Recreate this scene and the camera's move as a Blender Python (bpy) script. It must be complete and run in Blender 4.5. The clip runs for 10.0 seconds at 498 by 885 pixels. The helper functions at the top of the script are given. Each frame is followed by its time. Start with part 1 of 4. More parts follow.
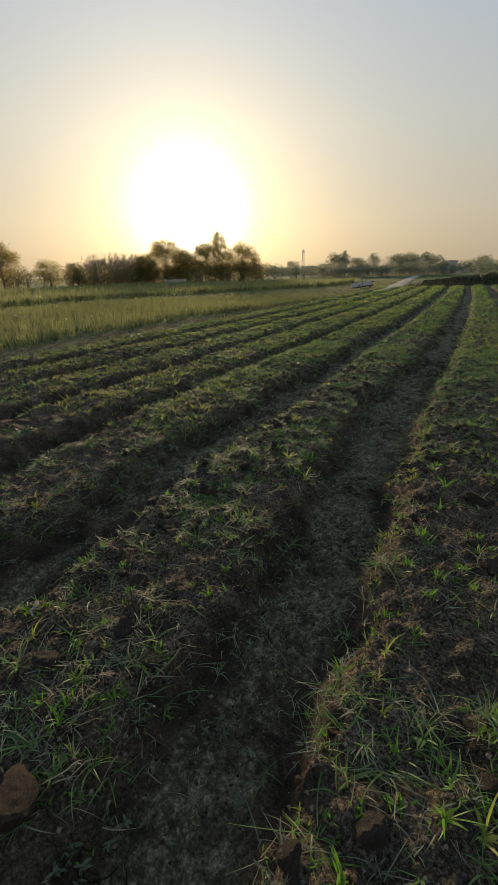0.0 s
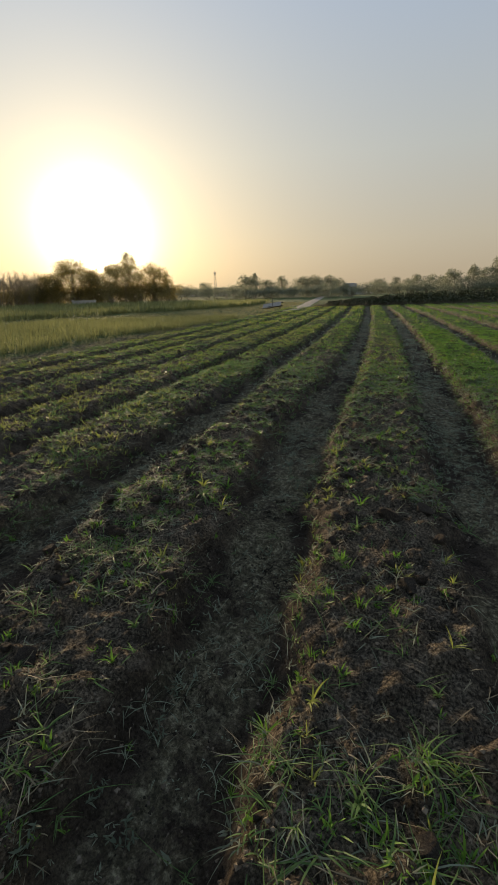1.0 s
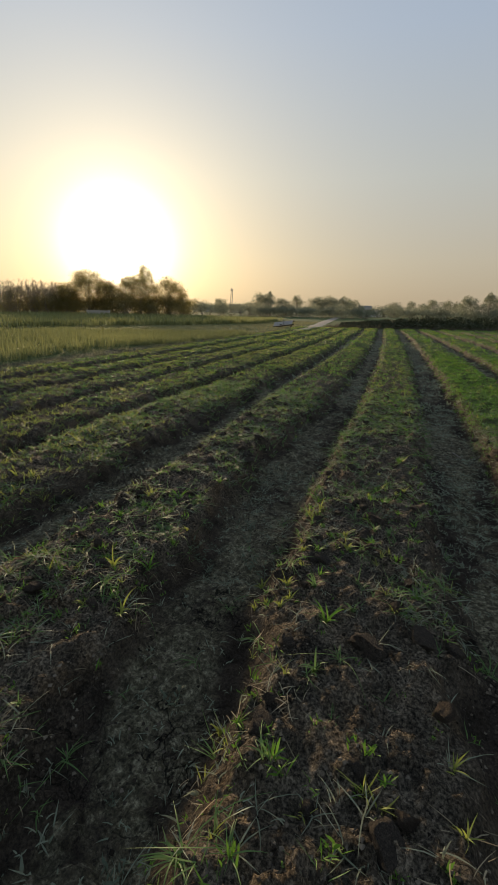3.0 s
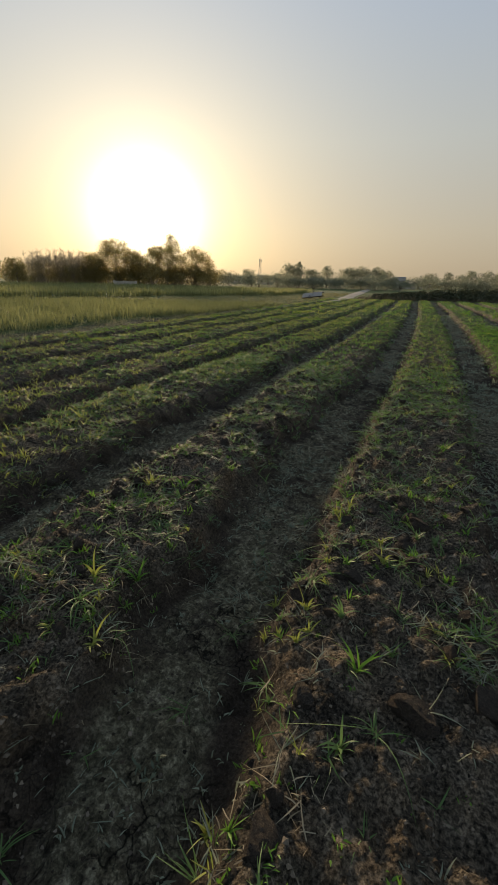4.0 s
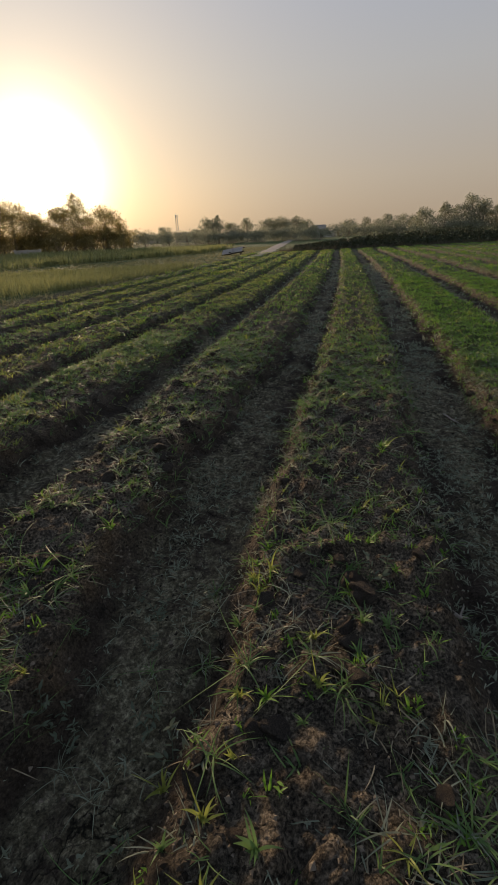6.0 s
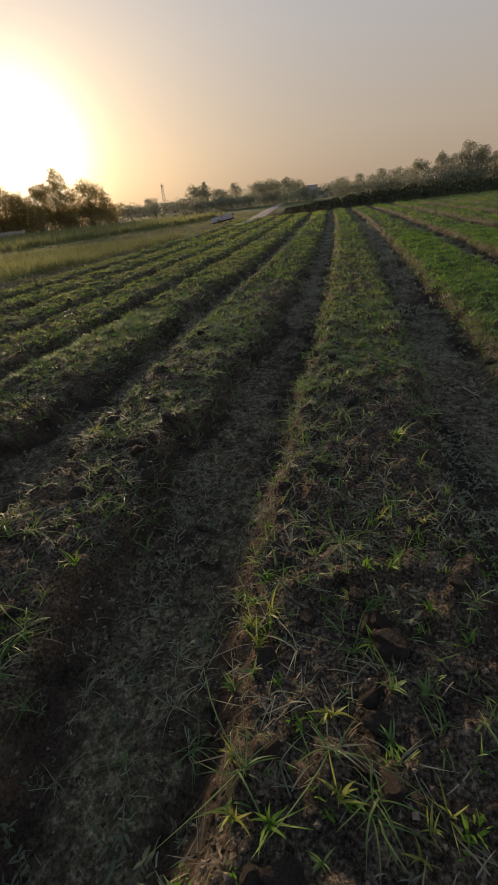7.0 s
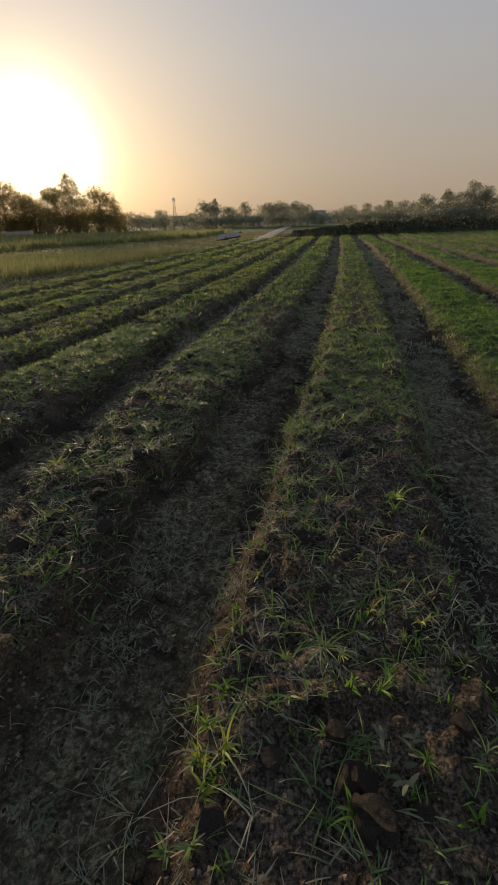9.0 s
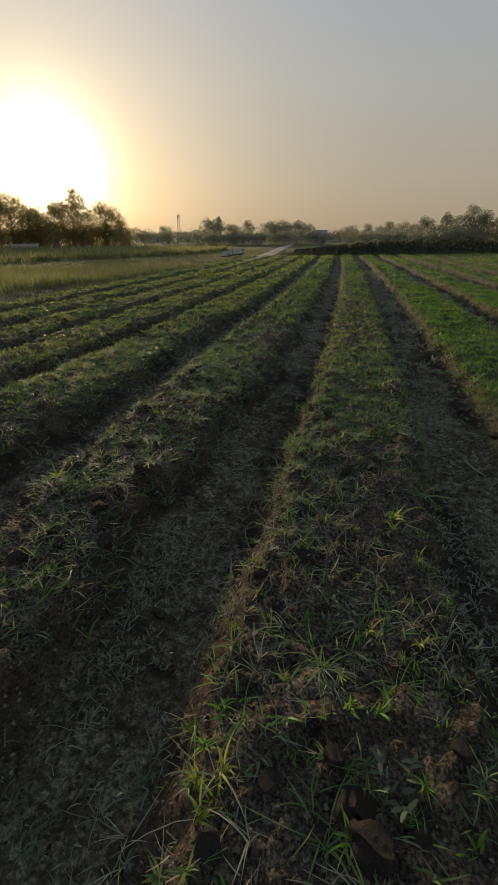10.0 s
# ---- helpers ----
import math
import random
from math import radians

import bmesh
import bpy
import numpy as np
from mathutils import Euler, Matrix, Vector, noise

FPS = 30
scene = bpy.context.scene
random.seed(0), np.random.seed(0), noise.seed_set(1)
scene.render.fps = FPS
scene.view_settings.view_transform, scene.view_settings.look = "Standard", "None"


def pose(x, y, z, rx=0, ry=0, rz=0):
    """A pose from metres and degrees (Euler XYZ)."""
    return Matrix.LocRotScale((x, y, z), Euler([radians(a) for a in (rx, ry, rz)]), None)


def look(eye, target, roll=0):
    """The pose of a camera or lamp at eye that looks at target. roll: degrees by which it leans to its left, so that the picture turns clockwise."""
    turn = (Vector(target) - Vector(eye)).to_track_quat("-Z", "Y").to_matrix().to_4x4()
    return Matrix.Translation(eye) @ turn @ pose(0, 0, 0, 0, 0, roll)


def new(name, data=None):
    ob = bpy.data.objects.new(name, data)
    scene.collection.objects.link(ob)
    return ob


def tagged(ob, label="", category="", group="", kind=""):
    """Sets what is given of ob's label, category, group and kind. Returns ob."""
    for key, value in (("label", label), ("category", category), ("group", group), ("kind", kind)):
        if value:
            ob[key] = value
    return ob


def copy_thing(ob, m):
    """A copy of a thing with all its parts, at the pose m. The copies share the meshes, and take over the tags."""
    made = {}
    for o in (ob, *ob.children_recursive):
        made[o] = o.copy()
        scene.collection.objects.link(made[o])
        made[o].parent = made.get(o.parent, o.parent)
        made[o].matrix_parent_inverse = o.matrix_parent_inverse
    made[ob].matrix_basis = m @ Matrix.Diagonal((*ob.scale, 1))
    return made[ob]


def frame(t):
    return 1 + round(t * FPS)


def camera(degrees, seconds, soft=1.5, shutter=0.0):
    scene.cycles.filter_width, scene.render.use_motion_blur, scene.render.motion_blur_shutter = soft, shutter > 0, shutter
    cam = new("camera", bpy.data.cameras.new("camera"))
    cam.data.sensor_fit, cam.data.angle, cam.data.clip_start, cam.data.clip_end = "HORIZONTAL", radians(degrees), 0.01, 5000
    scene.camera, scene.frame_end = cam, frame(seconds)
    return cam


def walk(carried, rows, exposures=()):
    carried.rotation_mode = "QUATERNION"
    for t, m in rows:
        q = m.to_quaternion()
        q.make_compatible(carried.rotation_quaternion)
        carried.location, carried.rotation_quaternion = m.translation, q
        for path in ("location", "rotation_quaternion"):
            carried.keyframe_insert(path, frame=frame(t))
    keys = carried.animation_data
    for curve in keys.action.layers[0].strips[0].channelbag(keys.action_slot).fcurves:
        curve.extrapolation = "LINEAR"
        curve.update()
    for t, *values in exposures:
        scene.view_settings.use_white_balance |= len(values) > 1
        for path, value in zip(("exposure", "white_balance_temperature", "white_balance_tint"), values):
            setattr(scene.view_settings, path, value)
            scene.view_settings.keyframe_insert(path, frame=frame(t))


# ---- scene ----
cam = camera(60.9, 10.0, soft=0.7)
PATH = [
    (0, (0.06, -0.06, 1.499), (-0.833, 1.568, 0.757), -1.4),
    (0.5, (0.005, -0.013, 1.504), (-0.684, 1.72, 0.782), -0.9),
    (1, (0.062, 0.15, 1.493), (-0.51, 1.947, 0.825), -1.2),
    (1.5, (0.175, 0.359, 1.513), (-0.484, 2.161, 0.95), -7.3),
    (2, (0.121, 0.631, 1.439), (-0.499, 2.459, 0.913), -1.8),
    (2.2, (0.06, 0.792, 1.417), (-0.521, 2.631, 0.889), 2.3),
    (3.3, (0.187, 1.347, 1.456), (-0.487, 3.115, 0.808), 0.0),
    (3.5, (0.165, 1.407, 1.441), (-0.579, 3.134, 0.759), -0.4),
    (4, (0.043, 1.758, 1.343), (-0.668, 3.486, 0.63), 1.6),
    (4.5, (-0.04, 2.024, 1.349), (-0.62, 3.795, 0.625), 2.5),
    (5, (0.027, 2.339, 1.294), (-0.512, 4.065, 0.439), -4.4),
    (5.5, (0.116, 2.59, 1.398), (-0.359, 4.322, 0.517), -6.1),
    (5.7, (0.091, 2.64, 1.424), (-0.399, 4.382, 0.571), -4.1),
    (6.8, (-0.043, 3.082, 1.365), (-0.369, 4.801, 0.39), 0.9),
    (7, (0.002, 3.186, 1.346), (-0.448, 4.868, 0.359), -6.3),
    (7.4, (-0.042, 3.234, 1.291), (-0.759, 4.666, 0.092), -9.2),
    (7.5, (-0.055, 3.292, 1.281), (-0.763, 4.735, 0.09), -9.4),
    (8, (-0.098, 3.574, 1.209), (-0.7, 5.164, 0.157), -11.7),
    (8.5, (-0.016, 3.599, 1.31), (-0.42, 5.253, 0.261), -3.2),
    (9, (-0.009, 3.568, 1.368), (-0.427, 5.29, 0.441), -1.5),
    (9.5, (0.001, 3.555, 1.39), (-0.415, 5.305, 0.516), -0.7),
    (10, (-0.021, 3.554, 1.393), (-0.438, 5.307, 0.525), -0.2),
]
walk(cam, [(t, look(eye, target, roll)) for t, eye, target, roll in PATH],
     exposures=[(0.0, 0.14, 6500, 10), (4.5, 0.09, 6500, 10), (5.5, -0.03, 6500, 16), (6.8, -0.07, 6600, 20), (7.5, -0.05, 6950, 23), (8.0, -0.07, 6550, 21), (9.0, -0.14, 6600, 19), (10.0, -0.17, 6600, 13)])


# ---------------------------------------------------------------- world, sun
SUN_AZ, SUN_EL = -35.2, 6.7
world = bpy.data.worlds.new("world")
scene.world = world
world.use_nodes = True
wn, wl = world.node_tree.nodes, world.node_tree.links
wn.clear()
w_out = wn.new("ShaderNodeOutputWorld")
w_bg = wn.new("ShaderNodeBackground")
sky = wn.new("ShaderNodeTexSky")
sky.sky_type = "NISHITA"
sky.sun_disc = False
sky.sun_elevation = radians(SUN_EL)
sky.sun_rotation = radians(SUN_AZ % 360)
sky.air_density, sky.dust_density, sky.ozone_density = 1.0, 3.0, 1.0
s_dir = Vector((math.sin(radians(SUN_AZ)) * math.cos(radians(SUN_EL)), math.cos(radians(SUN_AZ)) * math.cos(radians(SUN_EL)), math.sin(radians(SUN_EL))))


def w_math(how, a, b=0.0):
    nd = wn.new("ShaderNodeMath")
    nd.operation = how
    for i, v in enumerate((a, b)):
        if isinstance(v, bpy.types.NodeSocket):
            wl.new(v, nd.inputs[i])
        else:
            nd.inputs[i].default_value = v
    return nd.outputs[0]


def w_add(a, b, fac=1.0):
    nd = wn.new("ShaderNodeMix")
    nd.data_type, nd.blend_type = "RGBA", "ADD"
    nd.clamp_factor = False
    for v, k in ((fac, 0), (a, 6), (b, 7)):
        if isinstance(v, bpy.types.NodeSocket):
            wl.new(v, nd.inputs[k])
        else:
            nd.inputs[k].default_value = (*v, 1) if isinstance(v, tuple) else v
    return nd.outputs[2]


# dusty evening air: warm and pale low down, blue-grey above, with the sun's aureole in it
w_tc = wn.new("ShaderNodeTexCoord")
w_sep = wn.new("ShaderNodeSeparateXYZ")
wl.new(w_tc.outputs["Generated"], w_sep.inputs[0])
w_ramp = wn.new("ShaderNodeValToRGB")
AIR = [(0.0, (0.362, 0.292, 0.203)), (0.10, (0.402, 0.36, 0.283)), (0.25, (0.388, 0.406, 0.393)), (0.45, (0.318, 0.385, 0.480)), (0.7, (0.25, 0.335, 0.47)), (1.0, (0.21, 0.28, 0.40))]
while len(w_ramp.color_ramp.elements) < len(AIR):
    w_ramp.color_ramp.elements.new(0.5)
for e, (p, c) in zip(w_ramp.color_ramp.elements, AIR):
    e.position, e.color = p, (*c, 1)
wl.new(w_sep.outputs["Z"], w_ramp.inputs["Fac"])
w_dot = wn.new("ShaderNodeVectorMath")
w_dot.operation = "DOT_PRODUCT"
wl.new(w_tc.outputs["Generated"], w_dot.inputs[0])
w_dot.inputs[1].default_value = s_dir
w_angle = w_math("ARCCOSINE", w_math("MINIMUM", w_dot.outputs["Value"], 0.99999))
w_wide = w_math("EXPONENT", w_math("MULTIPLY", w_angle, -1.0 / radians(12.0)))
w_near = w_math("DIVIDE", w_angle, radians(4.6))
w_near = w_math("EXPONENT", w_math("MULTIPLY", w_math("MULTIPLY", w_near, w_near), -1.0))
air = w_add(w_ramp.outputs["Color"], (0.785, 0.65, 0.365), w_wide)
air = w_add(air, (3.1, 2.7, 1.85), w_near)
air = w_add(air, sky.outputs[0], 0.01)
w_bg.inputs["Strength"].default_value = 1.0
wl.new(air, w_bg.inputs["Color"])
wl.new(w_bg.outputs[0], w_out.inputs["Surface"])

sun_data = bpy.data.lights.new("sun", "SUN")
sun_data.energy, sun_data.angle, sun_data.color = 5.0, radians(4.0), (1.0, 0.75, 0.47)
sun = new("sun", sun_data)
sun.matrix_world = look(s_dir * 200, (0, 0, 0))

# ---------------------------------------------------------------- materials


class Mat:
    """A node material with short-hand for wiring."""

    def __init__(self, name):
        self.m = bpy.data.materials.new(name)
        self.m.use_nodes = True
        self.n, self.l = self.m.node_tree.nodes, self.m.node_tree.links
        self.n.clear()
        self.out = self.n.new("ShaderNodeOutputMaterial")

    def node(self, kind, **values):
        nd = self.n.new(kind)
        for k, v in values.items():
            nd.inputs[k.replace("_", " ")].default_value = v
        return nd

    def wire(self, a, b):
        self.l.new(a, b)

    def coords(self, scale=1.0):
        tc = self.n.new("ShaderNodeTexCoord")
        mp = self.n.new("ShaderNodeMapping")
        mp.inputs["Scale"].default_value = (scale,) * 3 if not isinstance(scale, tuple) else scale
        self.wire(tc.outputs["Object"], mp.inputs["Vector"])
        return mp.outputs[0]

    def noise(self, scale, detail=5, rough=0.6, vec=None):
        nd = self.node("ShaderNodeTexNoise", Scale=scale, Detail=detail, Roughness=rough)
        self.wire(vec if vec else self.coords(), nd.inputs["Vector"])
        return nd.outputs["Fac"]

    def ramp(self, fac, stops):
        nd = self.n.new("ShaderNodeValToRGB")
        cr = nd.color_ramp
        while len(cr.elements) < len(stops):
            cr.elements.new(0.5)
        for e, (p, c) in zip(cr.elements, stops):
            e.position = p
            e.color = (*c, 1) if isinstance(c, tuple) else (c, c, c, 1)
        self.wire(fac, nd.inputs["Fac"])
        return nd.outputs["Color"]

    def mix(self, fac, a, b, how="MIX"):
        nd = self.n.new("ShaderNodeMix")
        nd.data_type, nd.blend_type = "RGBA", how
        for v, k in ((fac, 0), (a, 6), (b, 7)):
            if isinstance(v, bpy.types.NodeSocket):
                self.wire(v, nd.inputs[k])
            else:
                nd.inputs[k].default_value = (*v, 1) if isinstance(v, tuple) else v
        return nd.outputs[2]

    def math(self, how, a, b=0.0):
        nd = self.n.new("ShaderNodeMath")
        nd.operation = how
        for i, v in enumerate((a, b)):
            if isinstance(v, bpy.types.NodeSocket):
                self.wire(v, nd.inputs[i])
            else:
                nd.inputs[i].default_value = v
        return nd.outputs[0]

    def bump(self, height, strength, distance):
        nd = self.node("ShaderNodeBump", Strength=strength, Distance=distance)
        self.wire(height, nd.inputs["Height"])
        return nd.outputs[0]

    def surface(self, colour, rough=0.9, normal=None, spec=0.2, metal=0.0):
        nd = self.node("ShaderNodeBsdfPrincipled", Roughness=rough, Metallic=metal)
        nd.inputs["Specular IOR Level"].default_value = spec
        if isinstance(colour, tuple):
            nd.inputs["Base Color"].default_value = (*colour, 1)
        else:
            self.wire(colour, nd.inputs["Base Color"])
        if normal:
            self.wire(normal, nd.inputs["Normal"])
        self.wire(nd.outputs[0], self.out.inputs["Surface"])
        return self.m


def leaf_material(name, dark, light, through_share=0.4, rough=0.55, spec=0.25):
    """Thin leaves: each its own shade, light passes through them."""
    k = Mat(name)
    geo = k.n.new("ShaderNodeNewGeometry")
    col = k.ramp(geo.outputs["Random Per Island"], [(0.0, dark), (0.65, tuple((a + b) / 2 for a, b in zip(dark, light))), (1.0, light)])
    patch = k.noise(1.3, 3)
    col = k.mix(k.math("MULTIPLY", patch, 0.5), col, tuple(c * 0.55 for c in dark))
    vein = k.noise(40, 3)
    col = k.mix(k.math("MULTIPLY", vein, 0.35), col, tuple(c * 0.8 for c in light))
    pr = k.node("ShaderNodeBsdfPrincipled", Roughness=rough)
    pr.inputs["Specular IOR Level"].default_value = spec
    k.wire(col, pr.inputs["Base Color"])
    tr = k.n.new("ShaderNodeBsdfTranslucent")
    k.wire(k.mix(0.5, col, light), tr.inputs["Color"])
    mx = k.node("ShaderNodeMixShader", Fac=through_share)
    k.wire(pr.outputs[0], mx.inputs[1])
    k.wire(tr.outputs[0], mx.inputs[2])
    k.wire(mx.outputs[0], k.out.inputs["Surface"])
    return k.m


def soil_material():
    """Tilled loam: dark crumbly beds with ochre earth, banks tinted further as if sunlit, furrows with damp brown
    patches and a pale grey-green cracked crust.
    """
    k = Mat("tilled_soil")
    at = k.n.new("ShaderNodeAttribute")
    at.attribute_name = "furrow"
    far = k.n.new("ShaderNodeAttribute")
    far.attribute_name = "cover"
    mid, fine = k.noise(7.0, 6), k.noise(60.0, 6, 0.7)
    warp = k.n.new("ShaderNodeVectorMath")
    warp.operation = "ADD"
    nz = k.node("ShaderNodeTexNoise", Scale=5.0, Detail=5.0)
    k.wire(k.coords(), nz.inputs["Vector"])
    k.wire(k.coords(), warp.inputs[0])
    sc = k.n.new("ShaderNodeVectorMath")
    sc.operation = "SCALE"
    sc.inputs["Scale"].default_value = 0.3
    k.wire(nz.outputs["Color"], sc.inputs[0])
    k.wire(sc.outputs[0], warp.inputs[1])

    def web(scale):
        vor = k.n.new("ShaderNodeTexVoronoi")
        vor.feature = "DISTANCE_TO_EDGE"
        vor.inputs["Scale"].default_value = scale
        k.wire(warp.outputs[0], vor.inputs["Vector"])
        return vor.outputs["Distance"]

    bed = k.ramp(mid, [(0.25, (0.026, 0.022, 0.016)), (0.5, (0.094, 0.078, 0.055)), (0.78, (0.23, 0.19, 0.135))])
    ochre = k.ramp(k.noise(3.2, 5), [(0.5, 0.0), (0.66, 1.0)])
    # ochre earth in patches; the extra on the banks paints low sun on rims
    bank_sun = k.ramp(at.outputs["Fac"], [(0.05, 0.35), (0.3, 0.9), (0.7, 0.5)])
    bed = k.mix(k.math("MULTIPLY", ochre, bank_sun), bed, (0.20, 0.14, 0.08))
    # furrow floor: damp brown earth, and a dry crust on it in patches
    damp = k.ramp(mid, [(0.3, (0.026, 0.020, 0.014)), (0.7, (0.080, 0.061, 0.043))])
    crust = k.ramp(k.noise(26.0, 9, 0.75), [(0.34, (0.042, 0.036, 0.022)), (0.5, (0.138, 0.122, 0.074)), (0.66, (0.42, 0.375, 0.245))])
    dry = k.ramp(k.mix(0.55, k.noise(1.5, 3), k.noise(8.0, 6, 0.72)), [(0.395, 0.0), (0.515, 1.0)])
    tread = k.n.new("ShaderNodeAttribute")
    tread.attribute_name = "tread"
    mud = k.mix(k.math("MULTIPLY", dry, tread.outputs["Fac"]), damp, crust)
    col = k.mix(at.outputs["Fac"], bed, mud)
    speck = k.ramp(k.noise(75.0, 8, 0.75), [(0.38, 0.16), (0.5, 0.9), (0.62, 2.5)])
    film = k.ramp(k.noise(80.0, 6, 0.75), [(0.36, 0.45), (0.5, 1.0), (0.64, 1.6)])
    col = k.mix(1.0, col, k.mix(at.outputs["Fac"], speck, film), "MULTIPLY")
    grit = k.ramp(k.noise(150.0, 3, 0.6), [(0.62, 0.0), (0.72, 0.5)])
    col = k.mix(grit, col, (0.16, 0.135, 0.10))
    torn = k.ramp(k.noise(1.7, 4), [(0.48, 0.0), (0.58, 0.9)])
    split = k.mix(1.0, k.ramp(web(5.5), [(0.006, 0.1), (0.028, 1.0)]), k.ramp(web(13.0), [(0.0, 0.3), (0.06, 1.0)]), "MULTIPLY")
    col = k.mix(k.math("MULTIPLY", at.outputs["Fac"], torn), col, k.mix(1.0, col, split, "MULTIPLY"))
    sprout = k.ramp(k.noise(2.2, 6), [(0.3, (0.04, 0.065, 0.018)), (0.7, (0.10, 0.145, 0.042))])
    col = k.mix(far.outputs["Fac"], col, sprout)
    cut = k.math("MULTIPLY", k.ramp(web(5.5), [(0.0, 0.0), (0.04, 1.0)]), k.math("MULTIPLY", torn, at.outputs["Fac"]))
    height = k.math("ADD", k.math("MULTIPLY", fine, 0.8), k.math("ADD", mid, k.math("MULTIPLY", cut, 0.3)))
    return k.surface(col, 0.95, k.bump(height, 1.0, 0.055), 0.12)


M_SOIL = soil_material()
M_GRASS = leaf_material("fresh_grass", (0.065, 0.135, 0.042), (0.205, 0.325, 0.10), 0.42)
M_CROP = leaf_material("crop_leaves", (0.085, 0.185, 0.022), (0.18, 0.345, 0.045), 0.40)
M_LIME = leaf_material("lime_leaves", (0.16, 0.20, 0.04), (0.38, 0.42, 0.09), 0.42)
M_DUST = leaf_material("dusty_leaves", (0.13, 0.155, 0.098), (0.38, 0.41, 0.285), 0.42, 0.6)
M_WEED = leaf_material("weed_leaves", (0.075, 0.10, 0.06), (0.17, 0.20, 0.13), 0.4, 0.6)
M_STRAW = leaf_material("dry_straw", (0.15, 0.118, 0.068), (0.44, 0.37, 0.235), 0.25, 0.8)
M_WHEAT = leaf_material("green_wheat", (0.13, 0.15, 0.05), (0.33, 0.34, 0.14), 0.45)
M_DRYGRASS = leaf_material("pale_dry_grass", (0.16, 0.15, 0.06), (0.36, 0.34, 0.16), 0.35, 0.8)
# paled and gilded: the low sun's haze is put into this leaf colour
M_TREE_GLOW = leaf_material("sun_haze_leaves", (0.21, 0.175, 0.065), (0.36, 0.295, 0.115), 0.65, 0.8, 0.05)
# greyer copy for distance, with the haze of the air painted into the leaves
M_TREE_HAZE = leaf_material("far_haze_leaves", (0.20, 0.21, 0.14), (0.31, 0.325, 0.225), 0.55, 0.85, 0.05)
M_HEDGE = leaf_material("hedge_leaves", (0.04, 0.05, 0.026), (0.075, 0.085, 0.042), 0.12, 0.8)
M_SCRUB = leaf_material("dry_weeds", (0.05, 0.05, 0.032), (0.15, 0.13, 0.09), 0.3, 0.8)
kb = Mat("bark")
kt = Mat("pale_shoots")
M_SHOOT = kt.surface(kt.ramp(kt.noise(6, 5), [(0.3, (0.16, 0.13, 0.09)), (0.7, (0.33, 0.28, 0.20))]), 0.9)
M_BARK = kb.surface(kb.ramp(kb.noise(6, 6), [(0.3, (0.13, 0.105, 0.08)), (0.7, (0.28, 0.235, 0.18))]), 0.95, kb.bump(kb.noise(12, 6), 0.7, 0.05))

# ---------------------------------------------------------------- helpers for meshes


def mesh_np(name, verts, faces, smooth=False):
    """A mesh from arrays: verts (n, 3), faces (m, 3 or 4)."""
    verts, faces = np.asarray(verts, dtype=np.float32), np.asarray(faces, dtype=np.int32)
    me = bpy.data.meshes.new(name)
    count, corners = faces.shape
    me.vertices.add(len(verts))
    me.vertices.foreach_set("co", verts.ravel())
    me.loops.add(count * corners)
    me.loops.foreach_set("vertex_index", faces.ravel())
    me.polygons.add(count)
    me.polygons.foreach_set("loop_start", np.arange(0, count * corners, corners, dtype=np.int32))
    me.polygons.foreach_set("use_smooth", np.full(count, smooth))
    me.update(calc_edges=True)
    return me


def solid(name, verts, faces, material, parent=None, label="", smooth=False):
    me = mesh_np(name, verts, faces, smooth)
    me.materials.append(material)
    ob = new(name, me)
    if parent:
        ob.parent = parent
    return tagged(ob, label)


def part(name, bm, material, parent, label=""):
    me = bpy.data.meshes.new(name)
    bm.to_mesh(me)
    bm.free()
    me.materials.append(material)
    ob = new(name, me)
    ob.parent = parent
    return tagged(ob, label)


def smoothstep(a, b, v):
    u = np.clip((v - a) / (b - a), 0, 1)
    return u * u * (3 - 2 * u)


def hashed(i, j, seed):
    h = (i * 374761393 + j * 668265263 + seed * 982451653) & 0x7FFFFFFF
    h = ((h ^ (h >> 13)) * 1274126177) & 0x7FFFFFFF
    return ((h ^ (h >> 16)) & 0xFFFF) / 65535.0


def value_noise(x, y, seed=0):
    i, j = np.floor(x).astype(np.int64), np.floor(y).astype(np.int64)
    u, v = x - i, y - j
    u, v = u * u * (3 - 2 * u), v * v * (3 - 2 * v)
    a, b, c, d = hashed(i, j, seed), hashed(i + 1, j, seed), hashed(i, j + 1, seed), hashed(i + 1, j + 1, seed)
    return (a * (1 - u) + b * u) * (1 - v) + (c * (1 - u) + d * u) * v - 0.5


def fbm(x, y, seed=0, octaves=4):
    total, amp = 0.0, 1.0
    for o in range(octaves):
        total = total + amp * value_noise(x * 2 ** o, y * 2 ** o, seed + o)
        amp *= 0.5
    return total


def cells(x, y, seed=0):
    """Distance to the nearest of scattered points, and a random number of that point."""
    i, j = np.floor(x).astype(np.int64), np.floor(y).astype(np.int64)
    best, number = np.full(x.shape, 9.0), np.zeros(x.shape)
    for di in (-1, 0, 1):
        for dj in (-1, 0, 1):
            px, py = i + di + hashed(i + di, j + dj, seed), j + dj + hashed(i + di, j + dj, seed + 7)
            d = np.hypot(x - px, y - py)
            near = d < best
            best, number = np.where(near, d, best), np.where(near, hashed(i + di, j + dj, seed + 13), number)
    return best, number


# ---------------------------------------------------------------- the lie of the land
BEDS = [-7.85, -6.64, -5.42, -4.22, -2.93, -1.45, 0.11, 1.80] + [3.5 + 1.7 * i for i in range(25)]
HALVES = [0.38, 0.40, 0.42, 0.43, 0.44, 0.45, 0.42, 0.50] + [0.5] * 25
DEPTH = 0.17
FIELD_LEFT = -8.5


